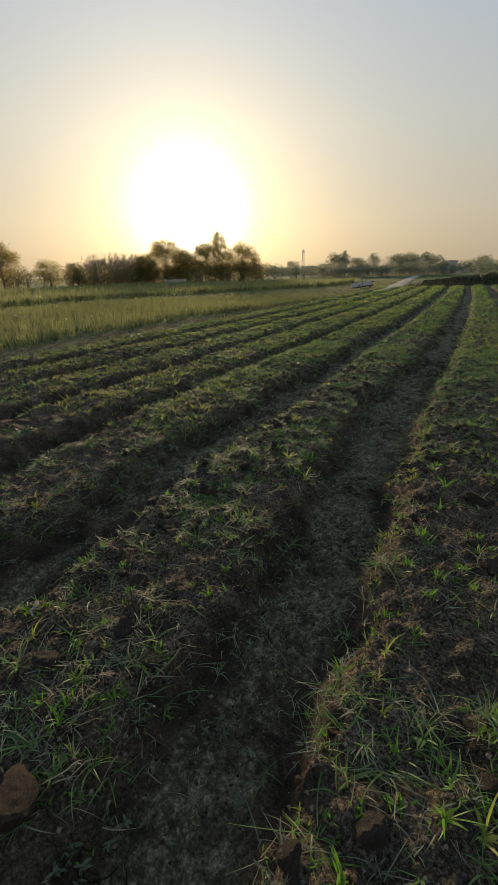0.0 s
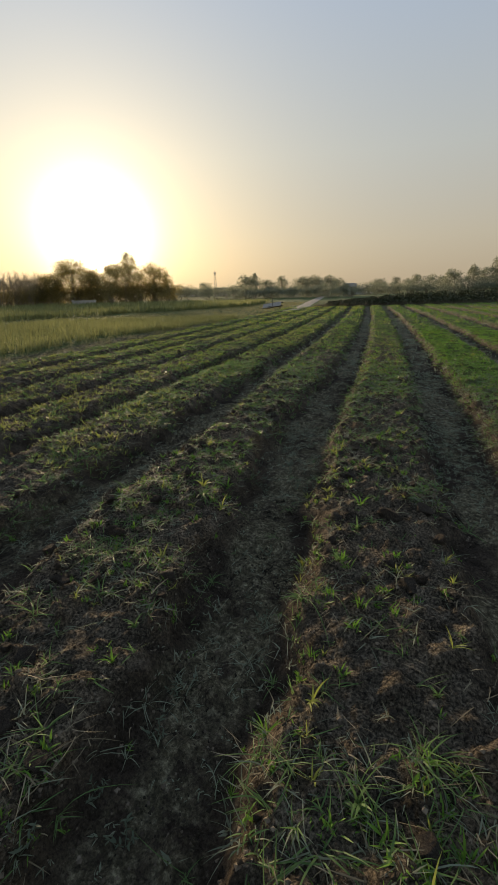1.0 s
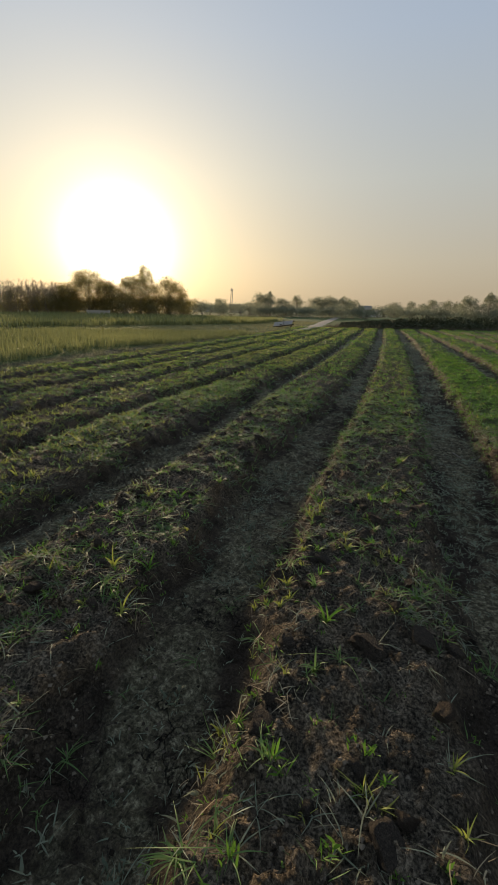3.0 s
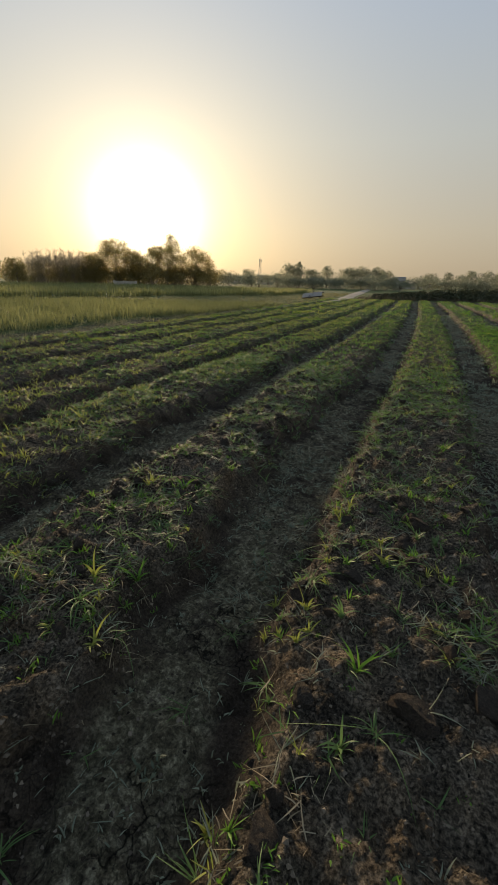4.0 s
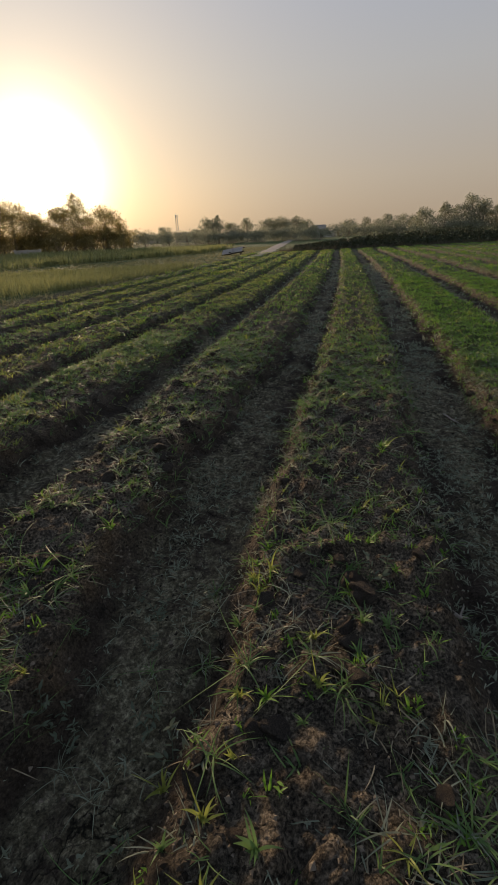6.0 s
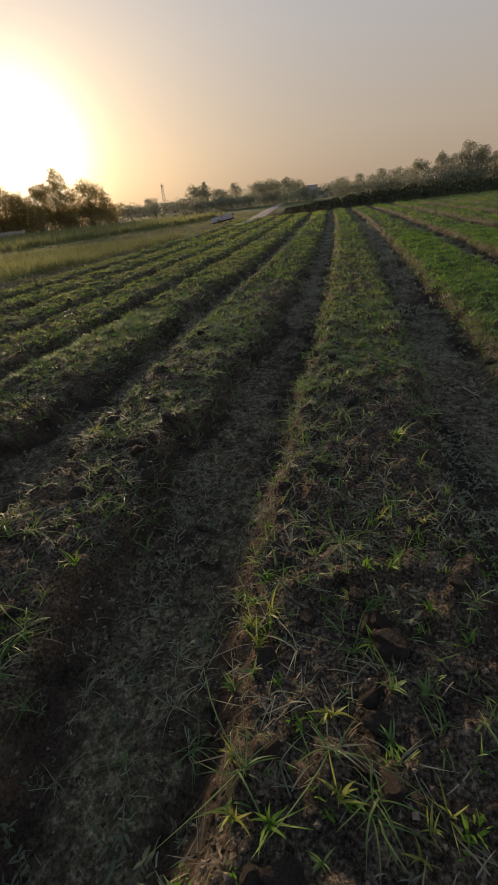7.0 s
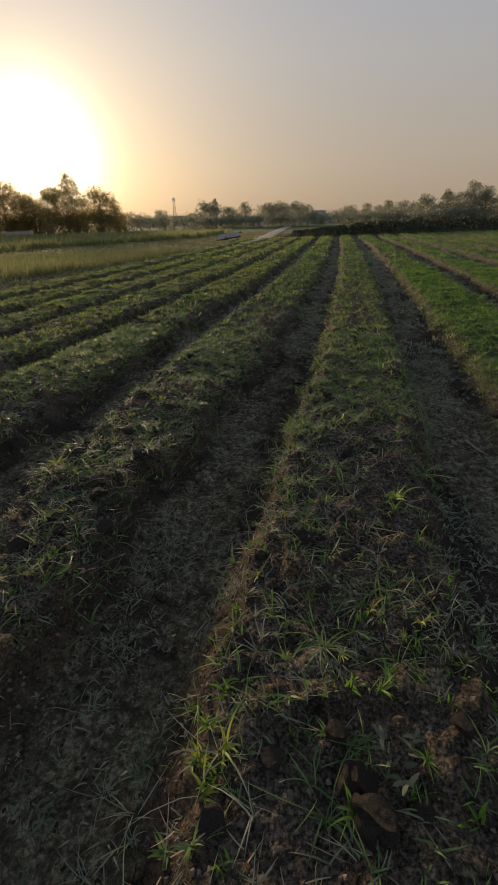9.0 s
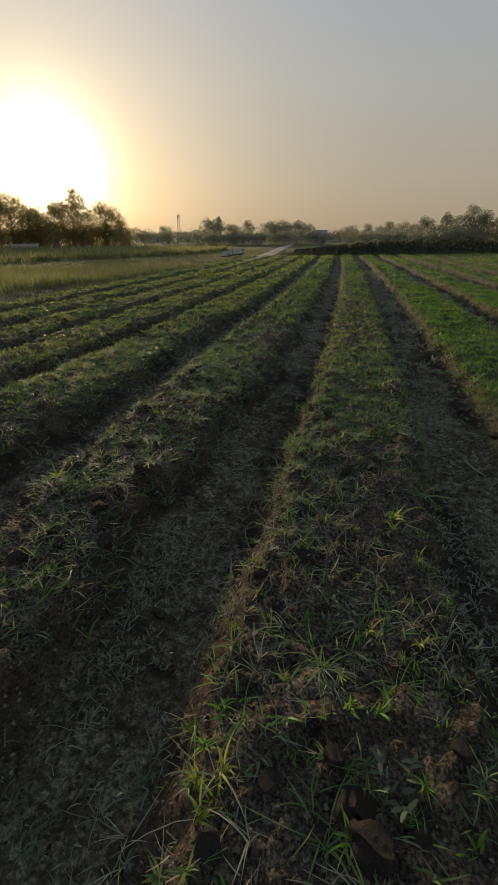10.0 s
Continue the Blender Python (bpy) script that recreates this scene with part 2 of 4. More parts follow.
def bed_shift(y):
    """The rows bend gently to the left in the distance, and start a little to the right."""
    u = np.clip(y - 7, 0, 26)
    return -0.0009 * u * u - 0.046 * np.clip(y - 33, 0, None) + 0.15 * (1 - smoothstep(0.9, 3.3, y))


def field_end(x):
    return 47.0 + 0.45 * np.clip(x, -8, 60)


def bed_distance(x, y):
    """Distance from the middle of the nearest bed, and which bed it is."""
    bx = x - bed_shift(y) + 0.06 * fbm(x * 0.5, y * 0.8, 3, 2)
    d, which = np.full(np.shape(x), 9.0), np.zeros(np.shape(x), dtype=int)
    for n, c in enumerate(BEDS):
        e = np.abs(bx - c)
        which = np.where(e < d, n, which)
        d = np.minimum(d, e)
    return d, which


def in_field(x, y):
    return smoothstep(FIELD_LEFT - 0.5, FIELD_LEFT + 0.2, x - bed_shift(y)) * (1 - smoothstep(field_end(x) - 0.5, field_end(x) + 1.0, y))


def half_width(which, y):
    """Half a bed's width; the bed beside the walked one is worn narrow for a stretch."""
    return np.array(HALVES)[which] - 0.14 * (which == 5) * np.exp(-((y - 5.6) / 1.7) ** 2)


def furrow_share(x, y):
    d, which = bed_distance(x, y)
    edge = half_width(which, y) + 0.12 * fbm(x * 2.6, y * 2.6, 31, 4)
    return smoothstep(edge - 0.10, edge + 0.17, d)


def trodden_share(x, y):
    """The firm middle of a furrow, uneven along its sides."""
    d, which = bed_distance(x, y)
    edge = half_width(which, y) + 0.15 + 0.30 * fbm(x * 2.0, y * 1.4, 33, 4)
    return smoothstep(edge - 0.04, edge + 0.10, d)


def land(x, y):
    x, y = np.asarray(x, dtype=float), np.asarray(y, dtype=float)
    f, inside = furrow_share(x, y), in_field(x, y)
    bed = 1 - f
    rim = np.exp(-((f - 0.3) / 0.35) ** 2)
    h = -DEPTH * f + 0.035 * fbm(x * 1.6, y * 1.6, 11, 3) * (0.4 + bed)
    # lumps: clods on the beds, crumbled banks, a trodden crust below
    wx, wy = x + 0.05 * fbm(x * 6, y * 6, 15, 2), y + 0.05 * fbm(x * 6, y * 6, 17, 2)
    c1, r1 = cells(wx * 6.5, wy * 6.5, 5)
    c2, r2 = cells(wx * 15, wy * 15, 6)
    c3, r3 = cells(wx * 31, wy * 31, 8)
    lumps = smoothstep(0.62, 0.30, c1) * np.clip(r1 - 0.62, 0, 1) * 0.11 + smoothstep(0.6, 0.2, c2) * np.clip(r2 - 0.3, 0, 1) * 0.036
    crumb = smoothstep(0.55, 0.15, c3) * np.clip(r3 - 0.25, 0, 1) * 0.016
    trodden = np.clip(0.5 + 1.8 * fbm(x * 1.1, y * 0.8, 27, 2), 0, 1)
    h = h + lumps * 0.75 * (bed + rim) + crumb * (0.8 * bed + rim + (0.25 + 0.75 * trodden) * f)
    h = h + 0.020 * fbm(x * 14, y * 14, 21, 3) * (0.45 + 0.7 * bed + 0.6 * rim) + (0.06 * fbm(x * 5, y * 3.5, 23, 3) + (0.3 + 0.6 * trodden) * lumps) * f
    h = h + 0.016 * rim
    outside = -0.05 + 0.05 * fbm(x * 0.8, y * 0.8, 41, 3)
    return h * inside + outside * (1 - inside)


def axis(spans):
    """Grid lines: (start, end, step at start, step at end) stretches joined."""
    out = []
    for a, b, s0, s1 in spans:
        p = a
        while p < b - 1e-6:
            out.append(p)
            p += s0 + (s1 - s0) * (p - a) / (b - a)
    out.append(spans[-1][1])
    return np.array(out)


def build_ground():
    xs = axis([(-1500, -60, 300, 12), (-60, -9, 6, 0.25), (-9, -2.2, 0.10, 0.028), (-2.2, 1.0, 0.018, 0.018), (1.0, 4, 0.02, 0.09), (4, 12, 0.10, 0.18), (12, 45, 0.16, 1.5), (45, 1500, 8, 300)])
    ys = axis([(-1500, -30, 300, 10), (-30, 0.2, 8, 0.05), (0.2, 6.5, 0.019, 0.025), (6.5, 16, 0.028, 0.14), (16, 62, 0.14, 0.9), (62, 160, 1.2, 12), (160, 2500, 14, 500)])
    gx, gy = np.meshgrid(xs, ys)
    gz = land(gx, gy)
    verts = np.stack([gx.ravel(), gy.ravel(), gz.ravel()], 1)
    nx, ny = len(xs), len(ys)
    k = (np.arange(ny - 1)[:, None] * nx + np.arange(nx - 1)[None, :]).ravel()
    faces = np.stack([k, k + 1, k + 1 + nx, k + nx], 1)
    me = mesh_np("ground", verts, faces, True)
    inside = in_field(gx, gy)
    f = furrow_share(gx, gy) * inside
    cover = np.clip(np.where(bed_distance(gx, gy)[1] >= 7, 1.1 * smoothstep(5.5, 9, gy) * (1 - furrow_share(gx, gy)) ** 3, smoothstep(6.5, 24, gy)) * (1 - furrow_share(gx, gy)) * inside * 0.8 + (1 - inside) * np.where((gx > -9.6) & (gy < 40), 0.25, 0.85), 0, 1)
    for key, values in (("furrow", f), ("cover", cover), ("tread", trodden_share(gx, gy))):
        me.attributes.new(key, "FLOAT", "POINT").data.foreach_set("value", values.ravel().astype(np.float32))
    me.materials.append(M_SOIL)
    return tagged(new("ground", me), "tilled brown field soil with raised beds and furrows", "ground", kind="structure")


ground = build_ground()

# ---------------------------------------------------------------- blades and leaves


def blades(rng, base, height, reach, width, droop, segs=3, profile="blade", turn=None):
    """Curved strips from the points base: height up, reach sideways, bent down by droop."""
    n = len(base)
    ang = rng.uniform(0, 2 * np.pi, n) if turn is None else turn
    out = np.stack([np.cos(ang), np.sin(ang), np.zeros(n)], 1)
    side_ang = ang + np.pi / 2 + rng.normal(0, 0.5, n)
    side = np.stack([np.cos(side_ang), np.sin(side_ang), rng.normal(0, 0.25, n)], 1)
    s = np.linspace(0, 1, segs + 1)
    if profile == "blade":
        w = np.where(s < 0.4, 0.75 + 0.6 * s, 1.0 - (np.clip(s - 0.4, 0, 1) / 0.6) ** 1.6 * 0.92)
    else:
        w = np.sin(np.pi * np.clip(s * 0.93 + 0.05, 0, 1)) ** 0.8 + 0.05
    verts = np.empty((n, segs + 1, 2, 3))
    curl = np.stack([-out[:, 1], out[:, 0], out[:, 2]], 1) * (reach * rng.normal(0, 0.35, n))[:, None]
    for i in range(segs + 1):
        up = height * (s[i] - droop * s[i] ** 2.2)
        p = base + out * (reach * s[i] ** 1.3)[:, None] + curl * s[i] ** 2
        p[:, 2] += up
        off = side * (width * w[i] * 0.5)[:, None]
        verts[:, i, 0], verts[:, i, 1] = p - off, p + off
    k = np.arange(n)[:, None] * (segs + 1) * 2 + np.arange(segs)[None, :] * 2
    faces = np.stack([k, k + 1, k + 3, k + 2], -1).reshape(-1, 4)
    return verts.reshape(-1, 3), faces


def joined(chunks):
    verts, faces, at = [], [], 0
    for v, f in chunks:
        verts.append(v)
        faces.append(f + at)
        at += len(v)
    return np.concatenate(verts), np.concatenate(faces)


def scatter(rng, n, x0, x1, y0, y1, keep):
    """Up to n points in a box, kept with the chance that keep(x, y) gives; laid on the land."""
    x, y = rng.uniform(x0, x1, n), rng.uniform(y0, y1, n)
    ok = rng.uniform(0, 1, n) < keep(x, y)
    x, y = x[ok], y[ok]
    return np.stack([x, y, land(x, y) - 0.004], 1)


def tufts(rng, spots, per, height, reach, width, droop, spread=0.02, segs=3, profile="blade", vary=0.3):
    base = np.repeat(spots, per, axis=0)
    base[:, :2] += rng.normal(0, spread, (len(base), 2))
    n = len(base)
    size = np.repeat(np.minimum(rng.lognormal(0, vary, len(spots)), 1.6), per)
    return blades(rng, base, height * size * rng.uniform(0.5, 1.2, n), reach * size * rng.uniform(0.3, 1.3, n), width * rng.uniform(0.7, 1.3, n), rng.uniform(0.5 if droop > 0.9 else 0.0, 1, n) * droop, segs, profile)


def on_bed(x, y):
    return (1 - furrow_share(x, y)) ** 0.7 * in_field(x, y)


def bed_green(x, y):
    """How thickly a bed is grown: thin in the foreground, full further on and on the beds to the east."""
    d, which = bed_distance(x, y)
    start = np.where(which >= 7, 6.8, np.where(which == 6, 7.6, 8.6))
    full = smoothstep(start - 1.2, start + 2.0, y + 1.2 * fbm(x, y, 51, 3))
    rich = np.where(which >= 7, 1.0, np.where(which == 6, 0.9, np.where(which == 5, 0.85, 0.7)))
    patch = np.where(which >= 7, 1.0, np.clip(0.78 + 0.9 * fbm(x * 0.9, y * 0.9, 52, 3), 0.2, 1))
    return full * rich * patch


rng = np.random.default_rng(7)
nearby = lambda x, y: on_bed(x, y) * np.clip(0.52 + 1.8 * fbm(x * 2.1, y * 2.1, 61, 3), 0.12, 1)
carpet = lambda x, y: furrow_share(x, y) * in_field(x, y) * np.clip(0.62 + 1.6 * fbm(x * 1.4, y * 1.4, 66, 3), 0.05, 1) * np.where(np.abs(x - 0.98) < 0.5, smoothstep(2.5, 5, y), 0.26 + 0.4 * smoothstep(7, 13, y))
low = lambda x, y: furrow_share(x, y) * in_field(x, y) * np.clip(0.35 + 1.5 * fbm(x * 1.2, y * 1.2, 62, 3), 0.03, 1)


def stuff(name, chunks, material, label, category):
    v, f = joined(chunks)
    return tagged(solid(name, v, f, material), label, category, kind="stuff")


def spots(n, y0, y1, keep, x0=-4.5, x1=4.0):
    return scatter(rng, n, x0, x1, y0, y1, keep)


NEAR = (0.2, 9.5)
slope = lambda x, y: furrow_share(x, y) * (1 - furrow_share(x, y)) * 4 * in_field(x, y)
thick = lambda x, y: on_bed(x, y) * np.clip(0.45 + 1.5 * fbm(x * 1.1, y * 1.1, 63, 3), 0.06, 1) * smoothstep(3.2, 6.0, y + 2.0 * fbm(x, y, 64, 2)) * (1 - 0.75 * smoothstep(8, 11, y))
stuff("grass", [tufts(rng, spots(4800, *NEAR, nearby, -3.6, 2.6), 6, 0.05, 0.08, 0.0045, 0.8, 0.007, 4),
                tufts(rng, spots(1300, *NEAR, nearby, -3.6, 2.6), 8, 0.075, 0.11, 0.0055, 0.95, 0.009, 5),
                tufts(rng, spots(19000, 2, 11, thick, -3.8, 3.0), 5, 0.06, 0.07, 0.006, 0.8, 0.008, 3),
                tufts(rng, spots(7000, 5.5, 16, slope, -4.5, 4.0), 5, 0.055, 0.06, 0.007, 0.8, 0.015, 2),
                tufts(rng, spots(12000, 2, 13, nearby, -8.4, -2.2), 4, 0.06, 0.08, 0.009, 0.85, 0.012, 2)], M_GRASS, "thin green grass on the tilled beds", "grass")
stuff("dusty_grass", [tufts(rng, spots(1300, 0.2, 9, low, -3.6, 3.0), 7, 0.06, 0.085, 0.004, 1.0, 0.006, 4),
                      tufts(rng, spots(22000, 1.0, 10, carpet, -3.6, 3.0), 4, 0.035, 0.045, 0.0055, 0.95, 0.015, 3),
                      tufts(rng, spots(20000, 9, 28, carpet, -7.5, 6.0), 4, 0.06, 0.05, 0.018, 0.6, 0.04, 2),
                      tufts(rng, spots(2200, 0.2, 6, low, -3.6, 3.0), 6, 0.016, 0.02, 0.007, 0.5, 0.008, 2, "leaf"),
                      tufts(rng, spots(11000, 0.8, 12, carpet, -3.6, 3.0), 6, 0.026, 0.028, 0.009, 0.5, 0.008, 2, "leaf"),
                      tufts(rng, spots(9500, *NEAR, nearby, -3.6, 2.6), 6, 0.04, 0.08, 0.0045, 0.97, 0.008, 4),
                      tufts(rng, spots(9000, 4, 11, thick, -3.8, 3.0), 5, 0.05, 0.08, 0.0055, 0.95, 0.008, 3)], M_DUST, "dusty grey-green grass in the furrows", "grass")
stuff("young_leaves", [tufts(rng, spots(5200, *NEAR, nearby, -3.6, 2.2), 8, 0.026, 0.022, 0.0055, 0.55, 0.012, 2, "leaf"),
                       tufts(rng, spots(500, 0.2, 5, nearby, -2.4, 1.2), 11, 0.045, 0.03, 0.007, 0.5, 0.012, 3, "leaf")], M_CROP, "small bright green seedling leaves on the tilled beds", "seedlings")
stuff("lime_grass", [tufts(rng, spots(1100, *NEAR, nearby, -3.6, 2.6), 8, 0.05, 0.05, 0.0055, 0.6, 0.005, 4)], M_LIME, "yellow-green young shoots on the beds", "grass")
stuff("straw", [tufts(rng, spots(12000, *NEAR, nearby, -3.6, 2.6), 3, 0.016, 0.10, 0.004, 0.97, 0.03),
                tufts(rng, spots(7000, 5, 22, slope, -7.5, 6), 4, 0.05, 0.09, 0.007, 0.9, 0.02, 2)], M_STRAW, "dry straw and dead grass on the soil", "straw")

# the crop further on
crop = lambda x, y: on_bed(x, y) * bed_green(x, y)
stuff("crop", [tufts(rng, spots(14000, 5.5, 18, crop, 1.2, 9), 4, 0.05, 0.05, 0.013, 0.75, 0.035, 2),
               tufts(rng, spots(27000, 6, 20, crop, -8.6, 9), 4, 0.055, 0.055, 0.011, 0.75, 0.035, 2),
               tufts(rng, spots(19000, 20, 64, crop, -10, 34), 3, 0.10, 0.08, 0.03, 0.5, 0.09, 2)], M_CROP, "low green crop growing along the raised beds", "crop")
# patchy yellow-green growth, thickened left of -2.2 in place of the sun's veil
sparse = lambda x, y: on_bed(x, y) * (1 - 0.6 * bed_green(x, y)) * np.clip(0.52 + fbm(x * 0.8, y * 0.8, 71, 3), 0.08, 1) * (smoothstep(6, 10, y) + 1.4 * (x < -2.2))
stuff("yellowing_crop", [tufts(rng, spots(30000, 3, 20, sparse, -8.8, 8), 5, 0.06, 0.06, 0.008, 0.7, 0.03, 2),
                         tufts(rng, spots(20000, 20, 60, sparse, -10, 30), 5, 0.10, 0.08, 0.02, 0.6, 0.08, 2)], M_LIME, "patchy yellow-green crop on the raised beds", "crop")

# ---------------------------------------------------------------- wheat and verges


def wheat_a(x, y):
    """A strip of tall wheat along the dirt strip."""
    right = -9.9 + 0.08 * np.clip(y - 12, 0, 12) + 0.5 * fbm(x * 0.3, y * 0.3, 81, 2)
    far = 29 + 0.5 * (x + 9) + 0.8 * fbm(x * 0.2, y * 0.2, 82, 2)
    return (x < right) & (x > -20 + 1.2 * fbm(x * 0.2, y * 0.2, 83, 2)) & (y < far) & (y > -12)


def front_b(y):
    return -15.6 - 0.36 * np.clip(50 - y, 0, 27) - 0.15 * np.clip(y - 50, 0, None)


def wheat_b(x, y):
    """The further wheat, behind a strip of dry grass."""
    return (x < front_b(y) + 0.5 * fbm(x * 0.3, y * 0.3, 84, 2)) & (y < 78) & (y > -12)


edge_b = lambda x, y: wheat_b(x, y) & (x > front_b(y) - 1.0)


def path_x(y):
    return -7.8 - 0.113 * np.clip(y - 40, 0, None)


def verge(x, y):
    return (~wheat_a(x, y)) & (~wheat_b(x, y)) & (x < FIELD_LEFT - 0.1 + bed_shift(y)) & (y < 66) & (np.abs(x - path_x(y)) > 0.85)


tall_wheat = lambda x, y: wheat_a(x, y) & (y + 2.5 * fbm(x * 0.3, y * 0.3, 85, 3) < 19)
short_wheat = lambda x, y: wheat_a(x, y) & (y + 2.5 * fbm(x * 0.3, y * 0.3, 85, 3) >= 17)
stuff("wheat", [tufts(rng, spots(7600, -2, 22, tall_wheat, -21, -8.5), 5, 0.43, 0.15, 0.017, 0.4, 0.07, 2, vary=0.12),
                tufts(rng, spots(8000, 14, 32, short_wheat, -21, -7.5), 5, 0.30, 0.15, 0.018, 0.5, 0.08, 2, vary=0.15)], M_WHEAT, "tall green wheat standing beside the tilled field", "wheat")
stuff("far_wheat", [tufts(rng, spots(8500, -4, 80, wheat_b, -60, -15), 4, 0.56, 0.25, 0.05, 0.4, 0.25, 2, vary=0.1),
                    tufts(rng, spots(17000, 8, 66, edge_b, -32, -15), 4, 0.62, 0.14, 0.06, 0.3, 0.12, 2, vary=0.08)], M_WHEAT, "green wheat ripening in a further field", "wheat")
stuff("dry_grass", [tufts(rng, spots(11000, 12, 66, verge, -27, -7), 4, 0.13, 0.12, 0.02, 0.6, 0.08, 2),
                    tufts(rng, spots(5000, 0, 20, verge, -12, -7), 5, 0.06, 0.08, 0.01, 0.6, 0.06, 2)], M_DRYGRASS, "pale dry grass on the strip beside the wheat", "grass")

kp = Mat("pale_dirt")
M_DIRT = kp.surface(kp.ramp(kp.noise(1.5, 6), [(0.3, (0.20, 0.18, 0.14)), (0.7, (0.33, 0.30, 0.25))]), 0.95, kp.bump(kp.noise(8, 5), 0.6, 0.05))


def build_path():
    ys = np.linspace(31, 130, 90)
    rows = []
    for y in ys:
        half = (0.8 + 0.1 * math.sin(y * 0.9)) * min(1.0, 0.25 + (y - 31) / 9)
        for u in (-1, -0.5, 0, 0.5, 1):
            x = path_x(y) + half * u
            rows.append((x, y, float(land(x, y)) * (y < 62) + 0.012 + 0.03 * (1 - u * u) - 0.03 * (abs(u) == 1)))
    k = (np.arange(len(ys) - 1)[:, None] * 5 + np.arange(4)[None, :]).ravel()
    return tagged(solid("dirt_path", rows, np.stack([k, k + 1, k + 6, k + 5], 1), M_DIRT, smooth=True), "pale trodden dirt path leading to the trees", "path", kind="structure")


build_path()

# ---------------------------------------------------------------- trees


def tube(points, radii, sides=6):
    pts = [Vector(p) for p in points]
    verts, faces = [], []
    for i, (p, r) in enumerate(zip(pts, radii)):
        axis_dir = (pts[min(i + 1, len(pts) - 1)] - pts[max(i - 1, 0)]).normalized()
        q = axis_dir.to_track_quat("Z", "Y")
        for s in range(sides):
            a = 2 * math.pi * s / sides
            verts.append(p + q @ Vector((r * math.cos(a), r * math.sin(a), 0)))
    for i in range(len(pts) - 1):
        for s in range(sides):
            t = (s + 1) % sides
            faces.append((i * sides + s, i * sides + t, (i + 1) * sides + t, (i + 1) * sides + s))
    return np.array([v[:] for v in verts]), np.array(faces)


def leaf_cloud(r, centre, radii, n, size):
    """Small leaves in an uneven ball, denser towards its skin."""
    d = r.normal(0, 1, (n, 3))
    d /= np.linalg.norm(d, axis=1)[:, None]
    p = np.array(centre) + d * np.array(radii) * (r.uniform(0.25, 1, n) ** 0.45)[:, None] * (1 + 0.15 * r.normal(0, 1, n))[:, None]
    a, b = r.normal(0, 1, (n, 3)), r.normal(0, 1, (n, 3))
    a /= np.linalg.norm(a, axis=1)[:, None]
    b -= a * np.sum(a * b, 1)[:, None]
    b /= np.linalg.norm(b, axis=1)[:, None]
    s = size * r.uniform(0.6, 1.4, n)[:, None]
    verts = np.stack([p - a * s, p + b * s * 0.55, p + a * s, p - b * s * 0.55], 1).reshape(-1, 3)
    k = np.arange(n)[:, None] * 4
    return verts, np.concatenate([k, k + 1, k + 2, k + 3], 1)


def build_tree(seed, height, width, layers=3.0, bare=0.25, material=None, limbs=9, label="", leaf=0.22, name="tree"):
    """A trunk, limbs and a crown of leaf clumps. layers: leaves one behind another through the crown; bare: share of the height below it."""
    r = np.random.default_rng(seed)
    root = new(name)
    lean = r.normal(0, 0.04, 2) * height
    top = np.array([lean[0], lean[1], height * 0.72])
    trunk_pts = [np.array([0, 0, -0.2]), np.array([lean[0] * 0.2, lean[1] * 0.3, height * 0.25]), np.array([lean[0] * 0.6, lean[1] * 0.6, height * 0.5]), top]
    r0 = 0.035 * height ** 0.9
    v, f = tube(trunk_pts, [r0, r0 * 0.75, r0 * 0.5, r0 * 0.2], 7)
    solid("trunk", v, f, M_BARK, root, smooth=True)
    clumps = []
    for i in range(limbs):
        a = 2 * math.pi * i / limbs * 1.9 + r.uniform(-0.5, 0.5)
        z0 = height * (max(0.1, bare * 0.8) + 0.5 * i / limbs)
        t = z0 / (height * 0.72)
        start = np.array([lean[0] * t, lean[1] * t, z0])
        level = (bare + (1 - bare) * (0.15 + 0.78 * (i + r.uniform(0, 1)) / limbs))
        spread = width * 0.5 * math.sin(math.pi * min(0.92, 0.22 + 0.75 * (level - bare) / (1 - bare))) ** 0.7 * r.uniform(0.55, 0.95)
        end = np.array([math.cos(a) * spread + lean[0] * t, math.sin(a) * spread + lean[1] * t, height * level * 0.93])
        midp = (start + end) / 2 + np.array([0, 0, 0.06 * height])
        v, f = tube([start, midp, end], [r0 * 0.35, r0 * 0.2, r0 * 0.06], 5)
        solid("limb", v, f, M_BARK, root, smooth=True)
        for _ in range(3):
            c = end + r.normal(0, 1, 3) * np.array([width, width, height * 0.7]) * 0.07
            c[2] = min(c[2], height * 0.92)
            size = width * r.uniform(0.10, 0.19)
            clumps.append((c, size, 0.75))
    half_h = height * (1 - bare) * 0.5
    for i in range(34):
        # clumps all round a rounded dome, the lowest ones reaching the ground
        up = -0.95 + 1.8 * (i + 0.5) / 34
        ring = math.sqrt(max(0.05, 1 - max(0.0, up + 0.15) ** 2)) * r.uniform(0.15, 1.0) ** 0.6
        a = i * 2.4 + r.uniform(-0.4, 0.4)
        size = width * r.uniform(0.13, 0.20)
        c = np.array([lean[0] + math.cos(a) * ring * width * 0.38, lean[1] + math.sin(a) * ring * width * 0.38, height * bare + half_h * (1 + 0.9 * up)])
        c[2] = min(c[2], height - size * 0.7)
        clumps.append((c, size, 0.85))
    # as many leaves as give the crown its thickness of foliage
    leaves = layers * 0.7 * width * height * (1 - bare) / (0.57 * leaf * leaf)
    share = leaves / sum(size * size for _, size, _ in clumps)
    v, f = joined([leaf_cloud(r, c, (size, size, size * flat), max(6, int(share * size * size)), leaf) for c, size, flat in clumps])
    solid("crown", v, f, material or M_TREE_GLOW, root)
    return tagged(root, label or "broad leafy tree standing at the field's edge", "tree")


